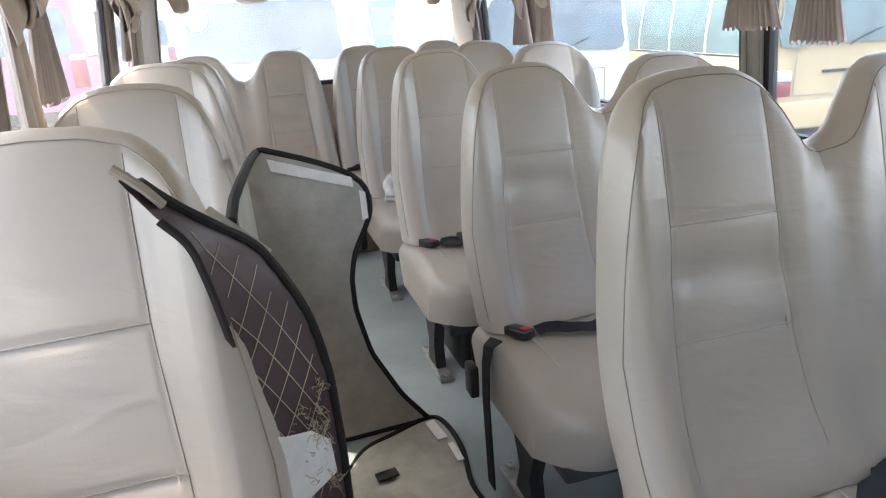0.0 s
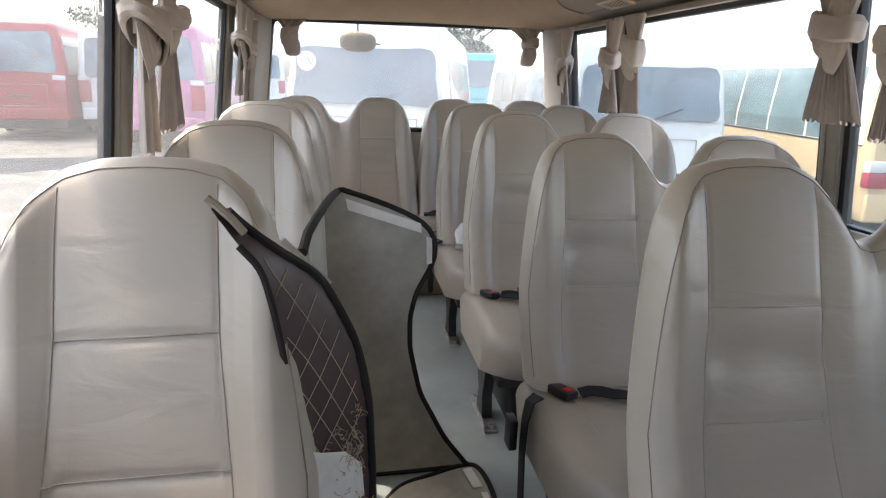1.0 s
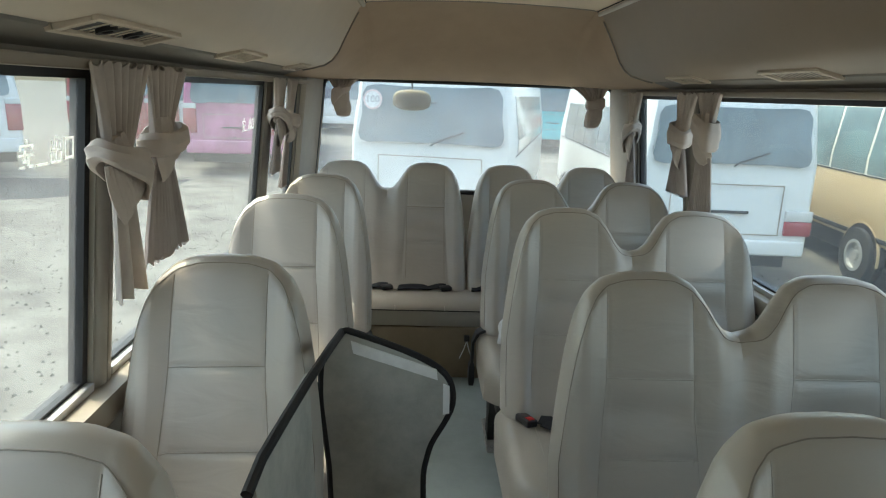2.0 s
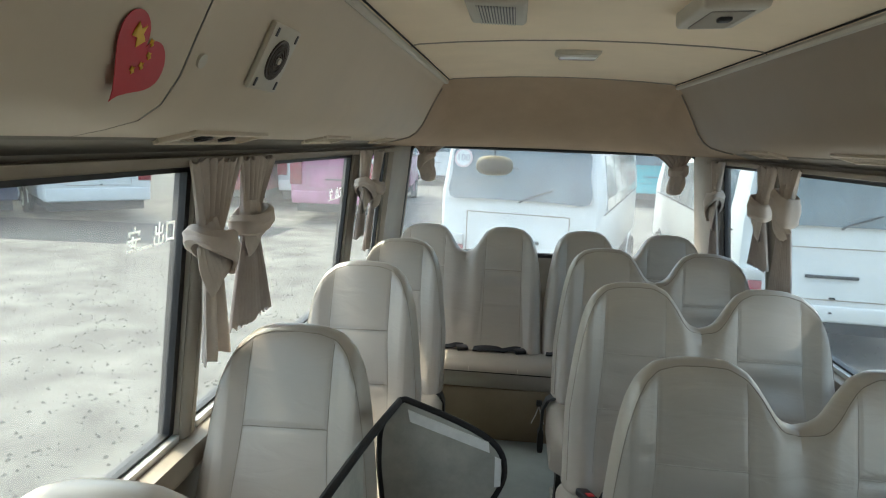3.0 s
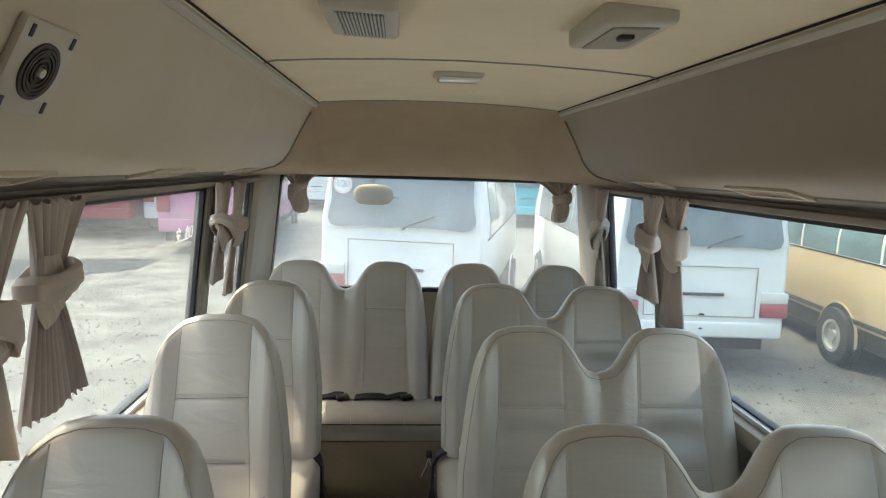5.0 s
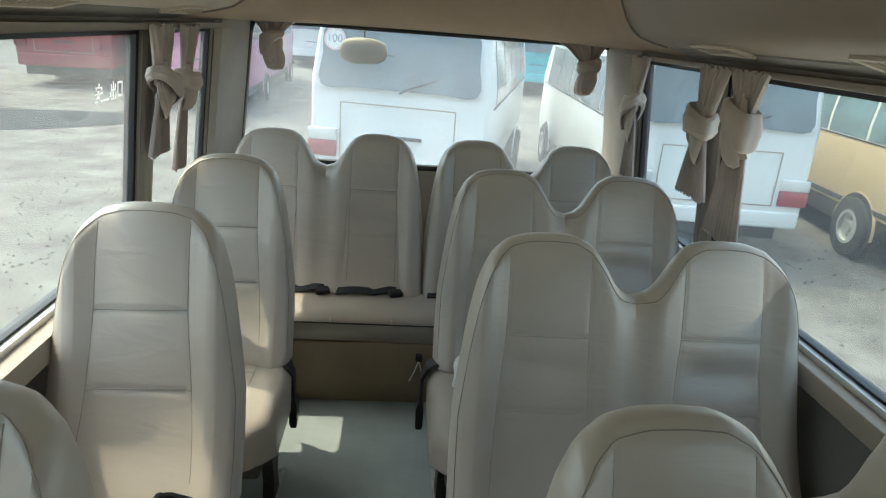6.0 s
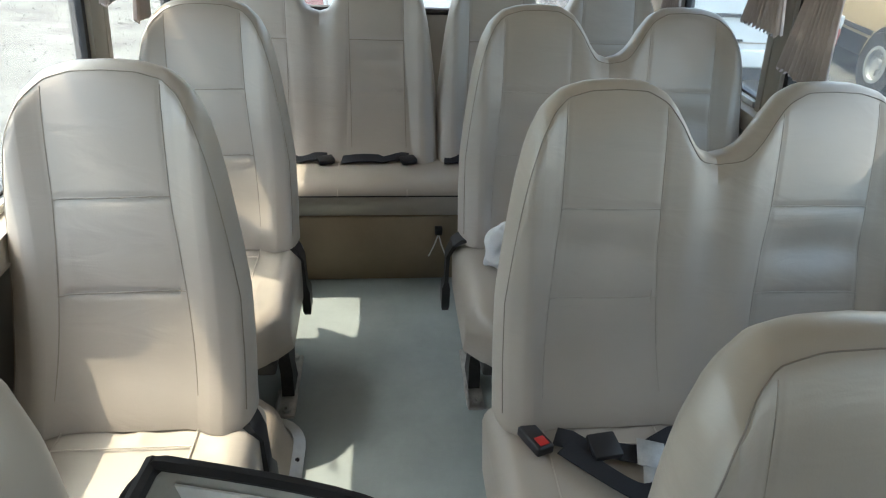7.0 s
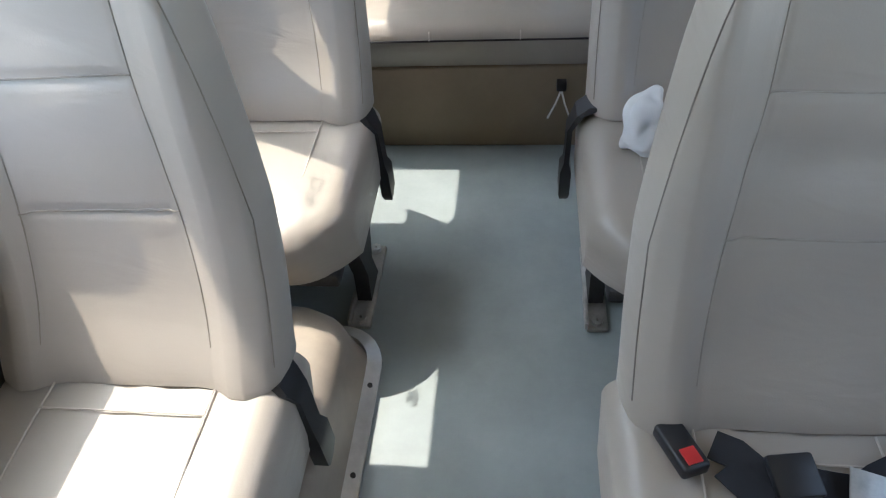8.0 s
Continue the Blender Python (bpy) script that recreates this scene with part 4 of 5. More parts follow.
PALE_C = "pale beige curtain tied in a knot beside a bus window"
make_curtain(-1, (1.455, 1.70), (1.572, 1.285, 0.088, 0.048), (1.56, 1.71, 1.01), PALE_C, 1, True)
make_curtain(-1, (1.695, 1.92), (1.785, 1.318, 0.082, 0.042), (1.72, 1.99, 1.05), PALE_C, 2)
make_curtain(-1, (2.955, 3.135), (3.06, 1.315, 0.080, 0.046), (2.955, 3.12, 1.11), PALE_C, 3)
make_curtain(-1, (3.215, 3.40), (3.28, 1.30, 0.070, 0.045), (3.19, 3.32, 1.02), PALE_C, 4)
make_curtain(1, (2.68, 2.90), (2.80, 1.345, 0.080, 0.056), (2.75, 2.97, 0.98), PALE_C, 5)
make_curtain(1, (2.91, 3.10), (3.06, 1.30, 0.075, 0.062), (2.98, 3.20, 1.06), PALE_C, 6)
make_curtain(1, (3.56, 3.77), (3.72, 1.27, 0.06, 0.06), (3.66, 3.84, 0.98), PALE_C, 7)
make_curtain(1, (1.45, 1.655), (1.56, 1.345, 0.078, 0.052), (1.45, 1.665, 1.12), PALE_C, 8)
make_curtain(1, (1.20, 1.42), (1.335, 1.31, 0.065, 0.05), (1.25, 1.41, 1.085), PALE_C, 9)


def rear_tie(x0, x1, knot, seed):
    """Short knotted curtain hanging at the top of the rear window."""
    t = thing("short_curtain", "short beige curtain end knotted at the rear window", "curtain", "rear window curtains")
    kx, kz = knot
    rows = []
    for f in np.linspace(0, 1, 7):
        z = 1.505 + (kz + 0.05 - 1.505) * f
        rows.append((z, x0 + (kx - 0.035 - x0) * f ** 0.7, x1 + (kx + 0.035 - x1) * f ** 0.7, 0, 1))
    bm = pleated(rows, 7, -0.006, 0.002, seed)
    moved(bm, Matrix(((0, 1, 0, 0), (1, 0, 0, 4.095), (0, 0, 1, 0), (0, 0, 0, 1))))
    part("drape", bm, CURTAIN, t)
    for k, bm in enumerate(knot_mesh((0, 0, 0), 1, 0.050, 0.042, "level" if seed else "diagonal", 1 if seed else -1, seed)):
        moved(bm, Matrix(((0, 1, 0, kx), (1, 0, 0, 4.085), (0, 0, 1, kz + 0.045), (0, 0, 0, 1))))
        part("fold" if k else "knot", bm, CURTAIN, t)
    bm = bmesh.new()
    rings = []
    for f in np.linspace(0, 1, 16):
        w = 0.030 + 0.018 * math.sin(math.pi * f) ** 0.7
        ring = []
        for k in range(28):
            a = 2 * math.pi * k / 28
            cr = 1 + 0.09 * math.sin(3 * a + 4 * f + seed) + 0.07 * math.sin(8 * a)
            e = 1 if f < 0.97 else 0.4
            ring.append((kx + 0.012 * f * math.cos(seed * 3) + w * cr * math.sin(a) * e, 4.085 + 0.026 * cr * math.cos(a) * e, kz + 0.03 - 0.125 * f))
        rings.append(ring)
    loft(bm, rings)
    disc(bm, 0.008, 0.020, -0.004, 0.010, 18, Matrix.Translation((kx + 0.016 * math.cos(seed * 3), 4.062, kz - 0.05)) @ pose(0, 0, 0, 90) @ Matrix.Diagonal((0.8, 1.5, 1, 1)))
    part("loop", bm, CURTAIN, t)


rear_tie(-0.82, -0.615, (-0.725, 1.385), 0.0)
rear_tie(0.595, 0.845, (0.755, 1.365), 1.0)

# ---------------------------------------------------------------- fixtures overhead


def on_duct(side, y, z):
    """A frame on the sloping duct face: x along y, z out of the face."""
    x = float(np.interp(z, [1.552, 1.575, 1.615, 1.673, 1.735, 1.788], [0.71, 0.675, 0.645, 0.617, 0.585, 0.556]))
    up = Vector((side * (0.585 - 0.645), 0, 0.12)).normalized()
    along = Vector((0, -side, 0))
    out = along.cross(up)
    m = Matrix((along, up, out)).transposed().to_4x4()
    m.translation = Vector((side * x, y, z))
    return m


sp = thing("wall_speaker", "beige plate loudspeaker with a dark brown cone on the air duct", "speaker")
M = on_duct(-1, 1.290, 1.673)
part("plate", moved(boxed((-0.06, -0.06, 0.0), (0.06, 0.06, 0.012), 0.005), M), PALE, sp)
CONE = paint("brown_speaker_cone", (0.055, 0.04, 0.03), 0.5, vary=0.3, scale=60)
part("rim", moved(disc(bmesh.new(), 0.032, 0.037, 0.010, 0.015, 28), M), CONE, sp)
bm = bmesh.new()
disc(bm, 0.0, 0.032, 0.008, 0.013, 28)
for r in (0.008, 0.015, 0.022, 0.027):
    disc(bm, r, r + 0.003, 0.012, 0.016, 28)
part("grille", moved(bm, M), CONE, sp, "dark brown ringed cone")
part("centre_cap", moved(disc(bmesh.new(), 0.0, 0.006, 0.014, 0.019, 14), M), PALE, sp)
for a, b in ((-1, -1), (1, -1), (1, 1), (-1, 1)):
    part("slot", moved(boxed((a * 0.045 - 0.004, b * 0.045 - 0.008, 0.0118), (a * 0.045 + 0.004, b * 0.045 + 0.008, 0.0135), 0.001), M), BLACK, sp)
for y, z in ((1.118, 1.765), (1.068, 1.64)):
    M = on_duct(-1, y, z)
    tagged(part("panel_button", moved(disc(bmesh.new(), 0.0, 0.011, 0.0, 0.004, 16), M), PALE), "small round plastic button on the air duct", "button", "duct buttons")

# heart sticker with five stars
hs = thing("heart_sticker", "red heart sticker with five yellow stars on the duct", "sticker")
M = on_duct(-1, 0.918, 1.624)
M = M @ pose(0, 0, 0.004, -6, 0, -30)
hp = []
for k in range(48):
    a = 2 * math.pi * k / 48
    hp.append((0.0043 * 16 * math.sin(a) ** 3 * 0.92, 0.0037 * (13 * math.cos(a) - 5 * math.cos(2 * a) - 2 * math.cos(3 * a) - math.cos(4 * a))))
bm = flat(bmesh.new(), hp, 0.001)
moved(bm, M @ pose(0, 0, 0, -90))
part("heart", bm, STICKER_RED, hs, smooth=False)


def star(cx, cy, r, rot):
    return [(cx + (r if k % 2 == 0 else r * 0.4) * math.sin(rot + math.pi * k / 5), cy + (r if k % 2 == 0 else r * 0.4) * math.cos(rot + math.pi * k / 5)) for k in range(10)]


for cx, cy, r in ((0.026, 0.020, 0.016), (-0.004, 0.030, 0.0055), (-0.014, 0.017, 0.0055), (-0.012, 0.000, 0.0055), (-0.001, -0.014, 0.0055)):
    bm = flat(bmesh.new(), star(-cx, cy, r, 0.2), 0.001)
    moved(bm, M @ pose(0, 0, 0.0015) @ pose(0, 0, 0, -90))
    part("star", bm, STICKER_YELLOW, hs, smooth=False)


STICKER_PINK = paint("faded_red_sticker", (0.58, 0.08, 0.09), 0.35, vary=0.25, scale=30)
M2 = on_duct(-1, 0.922, 1.766) @ pose(0, 0, 0.003, 0, 0, 6)
bm = flat(bmesh.new(), [(x * 0.8, z * 0.8) for x, z in hp], 0.001)
moved(bm, M2 @ pose(0, 0, 0, -90))
tagged(part("heart_sticker", bm, STICKER_PINK, smooth=False), "faded pinkish red heart sticker high on the duct", "sticker")


def louvre(side, y, length, dark):
    """Air outlet and reading lamp unit on the underside of the duct."""
    t = thing("air_outlet", "beige plastic air outlet with louvres under the duct", "air vent", "overhead air outlets")
    out = Vector((side * -0.26, 0, -1)).normalized()
    along = Vector((0, 1, 0))
    ac = out.cross(along)
    m = Matrix((along, ac, out)).transposed().to_4x4()
    m.translation = Vector((side * 0.785, y, 1.5335))
    h = length / 2
    bm = bmesh.new()
    for lo, hi in (((-h, -0.042, -0.006), (h, -0.030, 0.010)), ((-h, 0.030, -0.006), (h, 0.042, 0.010)), ((-h, -0.030, -0.006), (-h + 0.02, 0.030, 0.010)), ((h - 0.02, -0.030, -0.006), (h, 0.030, 0.010))):
        box(bm, lo, hi, 0.003)
    part("frame", moved(bm, m), DUCT, t)
    part("recess", moved(boxed((-h + 0.02, -0.03, 0.001), (h - 0.02, 0.03, 0.003)), m), BLACK, t, smooth=False)
    n = int((length - 0.05) / 0.022)
    for k in range(n):
        xx = -h + 0.03 + (length - 0.06) * k / max(1, n - 1)
        if dark and k % 4 == 1:
            continue
        part("slat", moved(boxed((-0.0025, -0.029, 0.002), (0.0025, 0.029, 0.005), 0.001), m @ pose(xx, 0, 0)), DUCT, t)
    if dark:
        for xx in (-0.06, 0.04):
            part("nozzle", moved(disc(bmesh.new(), 0.010, 0.018, 0.003, 0.010, 18), m @ pose(xx, 0.0, 0)), BLACK, t)


louvre(-1, 1.43, 0.34, True)
louvre(-1, 2.20, 0.28, False)
louvre(-1, 3.05, 0.24, False)
louvre(1, 2.08, 0.30, False)
louvre(1, 2.85, 0.26, False)
louvre(1, 1.32, 0.34, True)


def ceil_z(x):
    return float(np.interp(abs(x), [p[0] for p in profile()], [p[1] for p in profile()]))


def ceiling_grille(x, y, wx, wy, tilt, label):
    t = thing("ceiling_grille", label, "ceiling vent", "ceiling grilles")
    m = pose(x, y, ceil_z(x), 180, tilt, 0)
    bm = bmesh.new()
    box(bm, (-wx / 2, -wy / 2, -0.012), (wx / 2, wy / 2, 0.030), 0.011, 3)
    part("housing", moved(bm, m), PALE, t)
    part("recess", moved(boxed((-wx / 2 + 0.025, -wy / 2 + 0.022, 0.0295), (wx / 2 - 0.025, wy / 2 - 0.03, 0.0305)), m), BLACK, t, smooth=False)
    n = 13
    for k in range(n):
        xx = -wx / 2 + 0.028 + (wx - 0.056) * k / (n - 1)
        part("slat", moved(boxed((-0.0016, -wy / 2 + 0.022, 0.0295), (0.0016, wy / 2 - 0.03, 0.0335)), m @ pose(xx, 0, 0)), PALE, t, smooth=False)
    return t, m


ceiling_grille(-0.243, 1.70, 0.135, 0.25, 2, "beige plastic ceiling loudspeaker grille with slats")
t, m = ceiling_grille(0.243, 1.71, 0.135, 0.25, -2, "beige plastic ceiling grille with a dark lever")
part("lever", moved(boxed((-0.014, 0.02, 0.030), (0.014, 0.05, 0.042), 0.004), m), BLACK, t, "dark lever")
for x in (-0.138, 0.142):
    tagged(part("ceiling_clip", disc(bmesh.new(), 0.0, 0.011, -0.003, 0.003, 12, pose(x, 1.562, ceil_z(x))), SEAM), "small brown clip in the headliner", "clip", "ceiling clips")

# ceiling lamps
lamp = thing("ceiling_lamp", "clear and white plastic ceiling lamp, switched off", "ceiling lamp")
m = pose(-0.013, 0.86, ceil_z(0.0), 180)
part("base", moved(boxed((-0.095, -0.30, -0.01), (0.095, 0.30, 0.016), 0.006), m), PALE, lamp)


def rounded_rect(hx, hy, r, z):
    pts = []
    for cx, cy, a0 in ((hx - r, hy - r, 0), (-hx + r, hy - r, 90), (-hx + r, -hy + r, 180), (hx - r, -hy + r, 270)):
        pts += [(cx + r * math.cos(radians(a0 + a)), cy + r * math.sin(radians(a0 + a)), z) for a in (0, 22.5, 45, 67.5, 90)]
    return pts


bm = loft(bmesh.new(), [rounded_rect(hx, hy, rr_, z) for hx, hy, rr_, z in ((0.088, 0.290, 0.02, 0.015), (0.085, 0.286, 0.02, 0.022), (0.072, 0.272, 0.018, 0.060), (0.066, 0.265, 0.016, 0.065), (0.060, 0.258, 0.012, 0.066))])
cover = part("cover", moved(bm, m), LAMP, lamp, "glossy clear and white lamp cover")
for v in (-0.19, -0.065, 0.065, 0.19):
    for u in (-0.030, 0.030):
        bm = loft(bmesh.new(), [[(u + px, v + py, z) for px, py, z in rounded_rect(hx, hy, 0.018, z)] for hx, hy, z in ((0.026, 0.052, 0.0662), (0.023, 0.048, 0.0685), (0.021, 0.046, 0.0670))])
        part("reflector", moved(bm, m), ALU, cover, "dull silver reflector under the cover")
lamp2 = thing("small_ceiling_lamp", "small oblong beige ceiling lamp near the rear", "ceiling lamp")
m = pose(0.01, 2.54, ceil_z(0.0), 180)
part("base", moved(boxed((-0.078, -0.055, -0.01), (0.078, 0.055, 0.016), 0.012, 3), m), PALE, lamp2)
part("cover", moved(boxed((-0.066, -0.042, 0.014), (0.066, 0.045, 0.026), 0.008, 3), m), LAMP, lamp2)

# white characters stuck on the front side window
sign = thing("window_lettering", "worn white exit lettering stuck on a side window", "lettering")
sign2 = thing("window_lettering", "worn white exit lettering on a rear side window", "lettering", "window lettering")
sign["group"] = "window lettering"
CHARS = {
    "an": [(0.46, 0.86, 0.56, 1.0), (0.1, 0.74, 0.9, 0.82), (0.1, 0.62, 0.2, 0.76), (0.8, 0.62, 0.9, 0.76), (0.05, 0.42, 0.95, 0.5), (0.36, 0.28, 0.46, 0.62), (0.3, 0.2, 0.62, 0.3), (0.56, 0.1, 0.68, 0.44), (0.1, 0.0, 0.4, 0.08), (0.66, 0.0, 0.92, 0.1)],
    "dash": [(0.05, 0.0, 0.95, 0.08)],
    "chu": [(0.45, 0.06, 0.55, 1.0), (0.14, 0.5, 0.24, 0.84), (0.76, 0.5, 0.86, 0.84), (0.14, 0.46, 0.86, 0.54), (0.05, 0.0, 0.15, 0.4), (0.85, 0.0, 0.95, 0.4), (0.05, 0.0, 0.95, 0.08)],
    "kou": [(0.1, 0.05, 0.2, 0.9), (0.8, 0.05, 0.9, 0.9), (0.1, 0.82, 0.9, 0.92), (0.1, 0.08, 0.9, 0.18)],
}
for base_y, base_z in ((1.352, 1.296), (2.755, 1.275)):
  for n, (key, w) in enumerate((("an", 0.05), ("dash", 0.04), ("chu", 0.042), ("kou", 0.042))):
    yb = base_y + (0.0, 0.052, 0.096, 0.142)[n]
    bm = bmesh.new()
    for a, c, b, d in CHARS[key]:
        z0, z1 = base_z + 0.05 * c, base_z + 0.05 * d
        slab(bm, -1, yb + w * a, yb + w * b, z0, z1, 0.0012, -0.0225)
    part("character", bm, WHITE_LETTER, sign if base_y < 2 else sign2, smooth=False)

# oval under-view mirror outside the rear window
mir = thing("rear_view_mirror", "yellowed oval under-view mirror hung behind the rear window", "mirror")
bm = bmesh.new()
bmesh.ops.create_uvsphere(bm, u_segments=28, v_segments=16, radius=1)
for v in bm.verts:
    c = v.co
    k = lambda q: math.copysign(abs(q) ** 0.72, q)
    v.co = Vector((0.115 * k(c.x), 0.03 * c.y, 0.062 * k(c.z)))
moved(bm, Matrix.Translation((-0.318, 4.27, 1.395)))
part("shell", bm, MIRROR_BACK, mir)
bm = bmesh.new()
tube(bm, [(-0.318, 4.28, 1.45), (-0.318, 4.28, 1.56), (-0.318, 4.20, 1.62)], 0.006, 8)
part("arm", bm, BLACK, mir)
bm = bmesh.new()
tube(bm, [(-0.205, 4.27, 1.385), (-0.17, 4.26, 1.38)], 0.006, 6)
part("bracket", bm, DARKSTEEL, mir)

# ---------------------------------------------------------------- the quilted mat that stands folded in the aisle
mat = thing("quilted_floor_mat", "brown quilted floor mat with grey felt back, folded upright", "floor mat")


def dense(pts, n=6, closed=True):
    out = []
    m = len(pts)
    for k in range(m if closed else m - 1):
        a, b, c, d = (Vector((*pts[(k + j - 1) % m], 0)) if closed else Vector((*pts[min(max(k + j - 1, 0), m - 1)], 0)) for j in range(4))
        for i in range(n):
            t = i / n
            q = 0.5 * ((2 * b) + (c - a) * t + (2 * a - 5 * b + 4 * c - d) * t * t + (3 * b - a - 3 * c + d) * t ** 3)
            out.append((q.x, q.y))
    if not closed:
        out.append(pts[-1])
    return out


def leaf_y(x, z):
    return 1.725 - 0.10 * max(0, 0.3 - z) + 0.012 * math.sin(7 * z + 3 * x) + 0.02 * (x + 0.35)


LEAF_R = [(0.004, -0.05), (0.05, -0.085), (0.10, -0.125), (0.25, -0.203), (0.40, -0.236), (0.50, -0.238), (0.58, -0.222), (0.64, -0.190), (0.69, -0.168), (0.75, -0.172), (0.795, -0.205), (0.845, -0.31), (0.885, -0.43)]
LEAF_L = [(0.004, -0.465), (0.25, -0.47), (0.50, -0.478), (0.70, -0.497), (0.80, -0.494), (0.85, -0.472), (0.885, -0.436)]


def side_at(pts, z):
    return float(np.interp(z, [p[0] for p in pts], [p[1] for p in pts]))


bm = bmesh.new()
zs = np.linspace(0.004, 0.885, 56)
xl, xr = [np.array([side_at(p, z) for z in zs]) for p in (LEAF_L, LEAF_R)]
for _ in range(2):
    xl[1:-1] = (xl[:-2] + 2 * xl[1:-1] + xl[2:]) / 4
    xr[1:-1] = (xr[:-2] + 2 * xr[1:-1] + xr[2:]) / 4
rings = []
for z, a, b in zip(zs, xl, xr):
    row = [a + (b - a) * k / 12 for k in range(13)]
    rings.append([(x, leaf_y(x, z) - 0.004, z) for x in row] + [(x, leaf_y(x, z) + 0.004, z) for x in row[::-1]])
loft(bm, rings)
part("felt_leaf", bm, FELT, mat, "grey felt backing leaf standing upright")
bm = bmesh.new()
rim = list(zip(xr, zs)) + list(zip(xl, zs))[::-1]
tube(bm, [(x, leaf_y(x, z), max(z, 0.008)) for x, z in rim] + [(xr[0], leaf_y(xr[0], zs[0]), 0.008)], 0.0085, 6)
part("binding", bm, PIPING, mat, "black bound edge")
# side leaf towards the quilted end, with the bound edge running on
EDGE_LINE = [(-0.445, 1.72, 0.878), (-0.455, 1.55, 0.898), (-0.468, 1.38, 0.910), (-0.482, 1.22, 0.913), (-0.495, 1.12, 0.905), (-0.502, 1.06, 0.885)]
bm = bmesh.new()
tube(bm, EDGE_LINE, 0.0095, 8)
part("binding", bm, PIPING, mat, "black bound edge")
bm = bmesh.new()
rings = []
for y in np.linspace(1.07, 1.42, 10):
    xe = float(np.interp(y, [p[1] for p in EDGE_LINE[::-1]], [p[0] for p in EDGE_LINE[::-1]]))
    ze = float(np.interp(y, [p[1] for p in EDGE_LINE[::-1]], [p[2] for p in EDGE_LINE[::-1]]))
    zs = np.linspace(ze, 0.02, 10)
    rings.append([(xe - 0.004 + 0.012 * math.sin(4 * z + 5 * y), y, z) for z in zs] + [(xe + 0.004 + 0.012 * math.sin(4 * z + 5 * y), y, z) for z in zs[::-1]])
loft(bm, rings)
part("side_leaf", bm, FELT, mat, "grey felt side leaf")

def tape(corners, lift):
    bm = bmesh.new()
    a = [bm.verts.new(c) for c in corners]
    b = [bm.verts.new(Vector(c) + Vector(lift)) for c in corners]
    bm.faces.new(a)
    bm.faces.new(b[::-1])
    for k in range(4):
        bm.faces.new((a[k], a[(k + 1) % 4], b[(k + 1) % 4], b[k]))
    return part("tape", bm, VELCRO, mat, "white hook-and-loop tape", smooth=False)


tape([(-0.422, leaf_y(-0.42, 0.86) - 0.010, 0.862), (-0.213, leaf_y(-0.21, 0.78) - 0.010, 0.790), (-0.210, leaf_y(-0.21, 0.78) - 0.010, 0.762), (-0.416, leaf_y(-0.42, 0.86) - 0.010, 0.830)], (0, 0.003, 0))
tape([(-0.196, leaf_y(-0.19, 0.7) - 0.010, 0.752), (-0.180, leaf_y(-0.18, 0.7) - 0.010, 0.745), (-0.178, leaf_y(-0.18, 0.68) - 0.010, 0.672), (-0.194, leaf_y(-0.19, 0.68) - 0.010, 0.668)], (0, 0.003, 0))

# leaf that lies on the floor
FL = [(-0.30, 1.58), (-0.17, 1.66), (-0.055, 1.70), (-0.015, 1.66), (-0.005, 1.52), (-0.03, 1.36), (-0.02, 1.20), (-0.10, 1.02), (-0.35, 1.02), (-0.42, 1.3)]
bm = flat(bmesh.new(), dense(FL), 0.007)
for v in bm.verts:
    v.co = Vector((v.co.x, v.co.z, 0.008 - v.co.y + 0.004 * math.sin(9 * v.co.x + 7 * v.co.z)))
part("floor_leaf", bm, FELT, mat, "grey felt leaf lying on the floor")
bm = bmesh.new()
fo = dense(FL)
tube(bm, [(x, y, 0.010) for x, y in fo] + [(fo[0][0], fo[0][1], 0.010)], 0.008, 6)
part("binding", bm, PIPING, mat)
tape([(-0.075, 1.665, 0.016), (-0.045, 1.672, 0.016), (-0.030, 1.575, 0.016), (-0.060, 1.57, 0.016)], (0, 0, 0.003))
tape([(-0.040, 1.545, 0.016), (-0.022, 1.545, 0.016), (-0.018, 1.46, 0.016), (-0.036, 1.46, 0.016)], (0, 0, 0.003))
tagged(part("black_tag", moved(boxed((-0.03, -0.016, 0.0), (0.03, 0.016, 0.006), 0.001), pose(-0.235, 1.47, 0.018, 0, 0, 8)), BLACK), "small black plastic tag lying on the felt mat", "tag")

# quilted leaf that leans at the first single seat, shaped at full size and set beside the seat
LEAN_ON = Matrix.Translation((-0.0539, -0.0020, 0.1408)) @ Matrix.Scale(0.88, 4)
standing = {o.name for o in mat.children}
QUILT_R = [(-0.605, 1.008), (-0.57, 0.962), (-0.52, 0.91), (-0.474, 0.862), (-0.435, 0.79), (-0.406, 0.715), (-0.388, 0.62), (-0.383, 0.53), (-0.38, 0.44), (-0.38, 0.20), (-0.385, -0.152)]
QUILT_L = [(-0.615, 1.000), (-0.585, 0.955), (-0.552, 0.912), (-0.538, 0.86), (-0.527, 0.79), (-0.520, 0.73), (-0.512, 0.66), (-0.505, 0.58), (-0.502, 0.47), (-0.50, 0.20), (-0.50, -0.152)]


def quilt_y(u, z):
    return 0.93 - 0.04 * min(1.0, max(0.0, (z - 0.74) / 0.2)) + 0.12 * u * min(1.0, max(0.0, (1.01 - z) / 0.16)) - 0.03 * math.sin(3 * z)


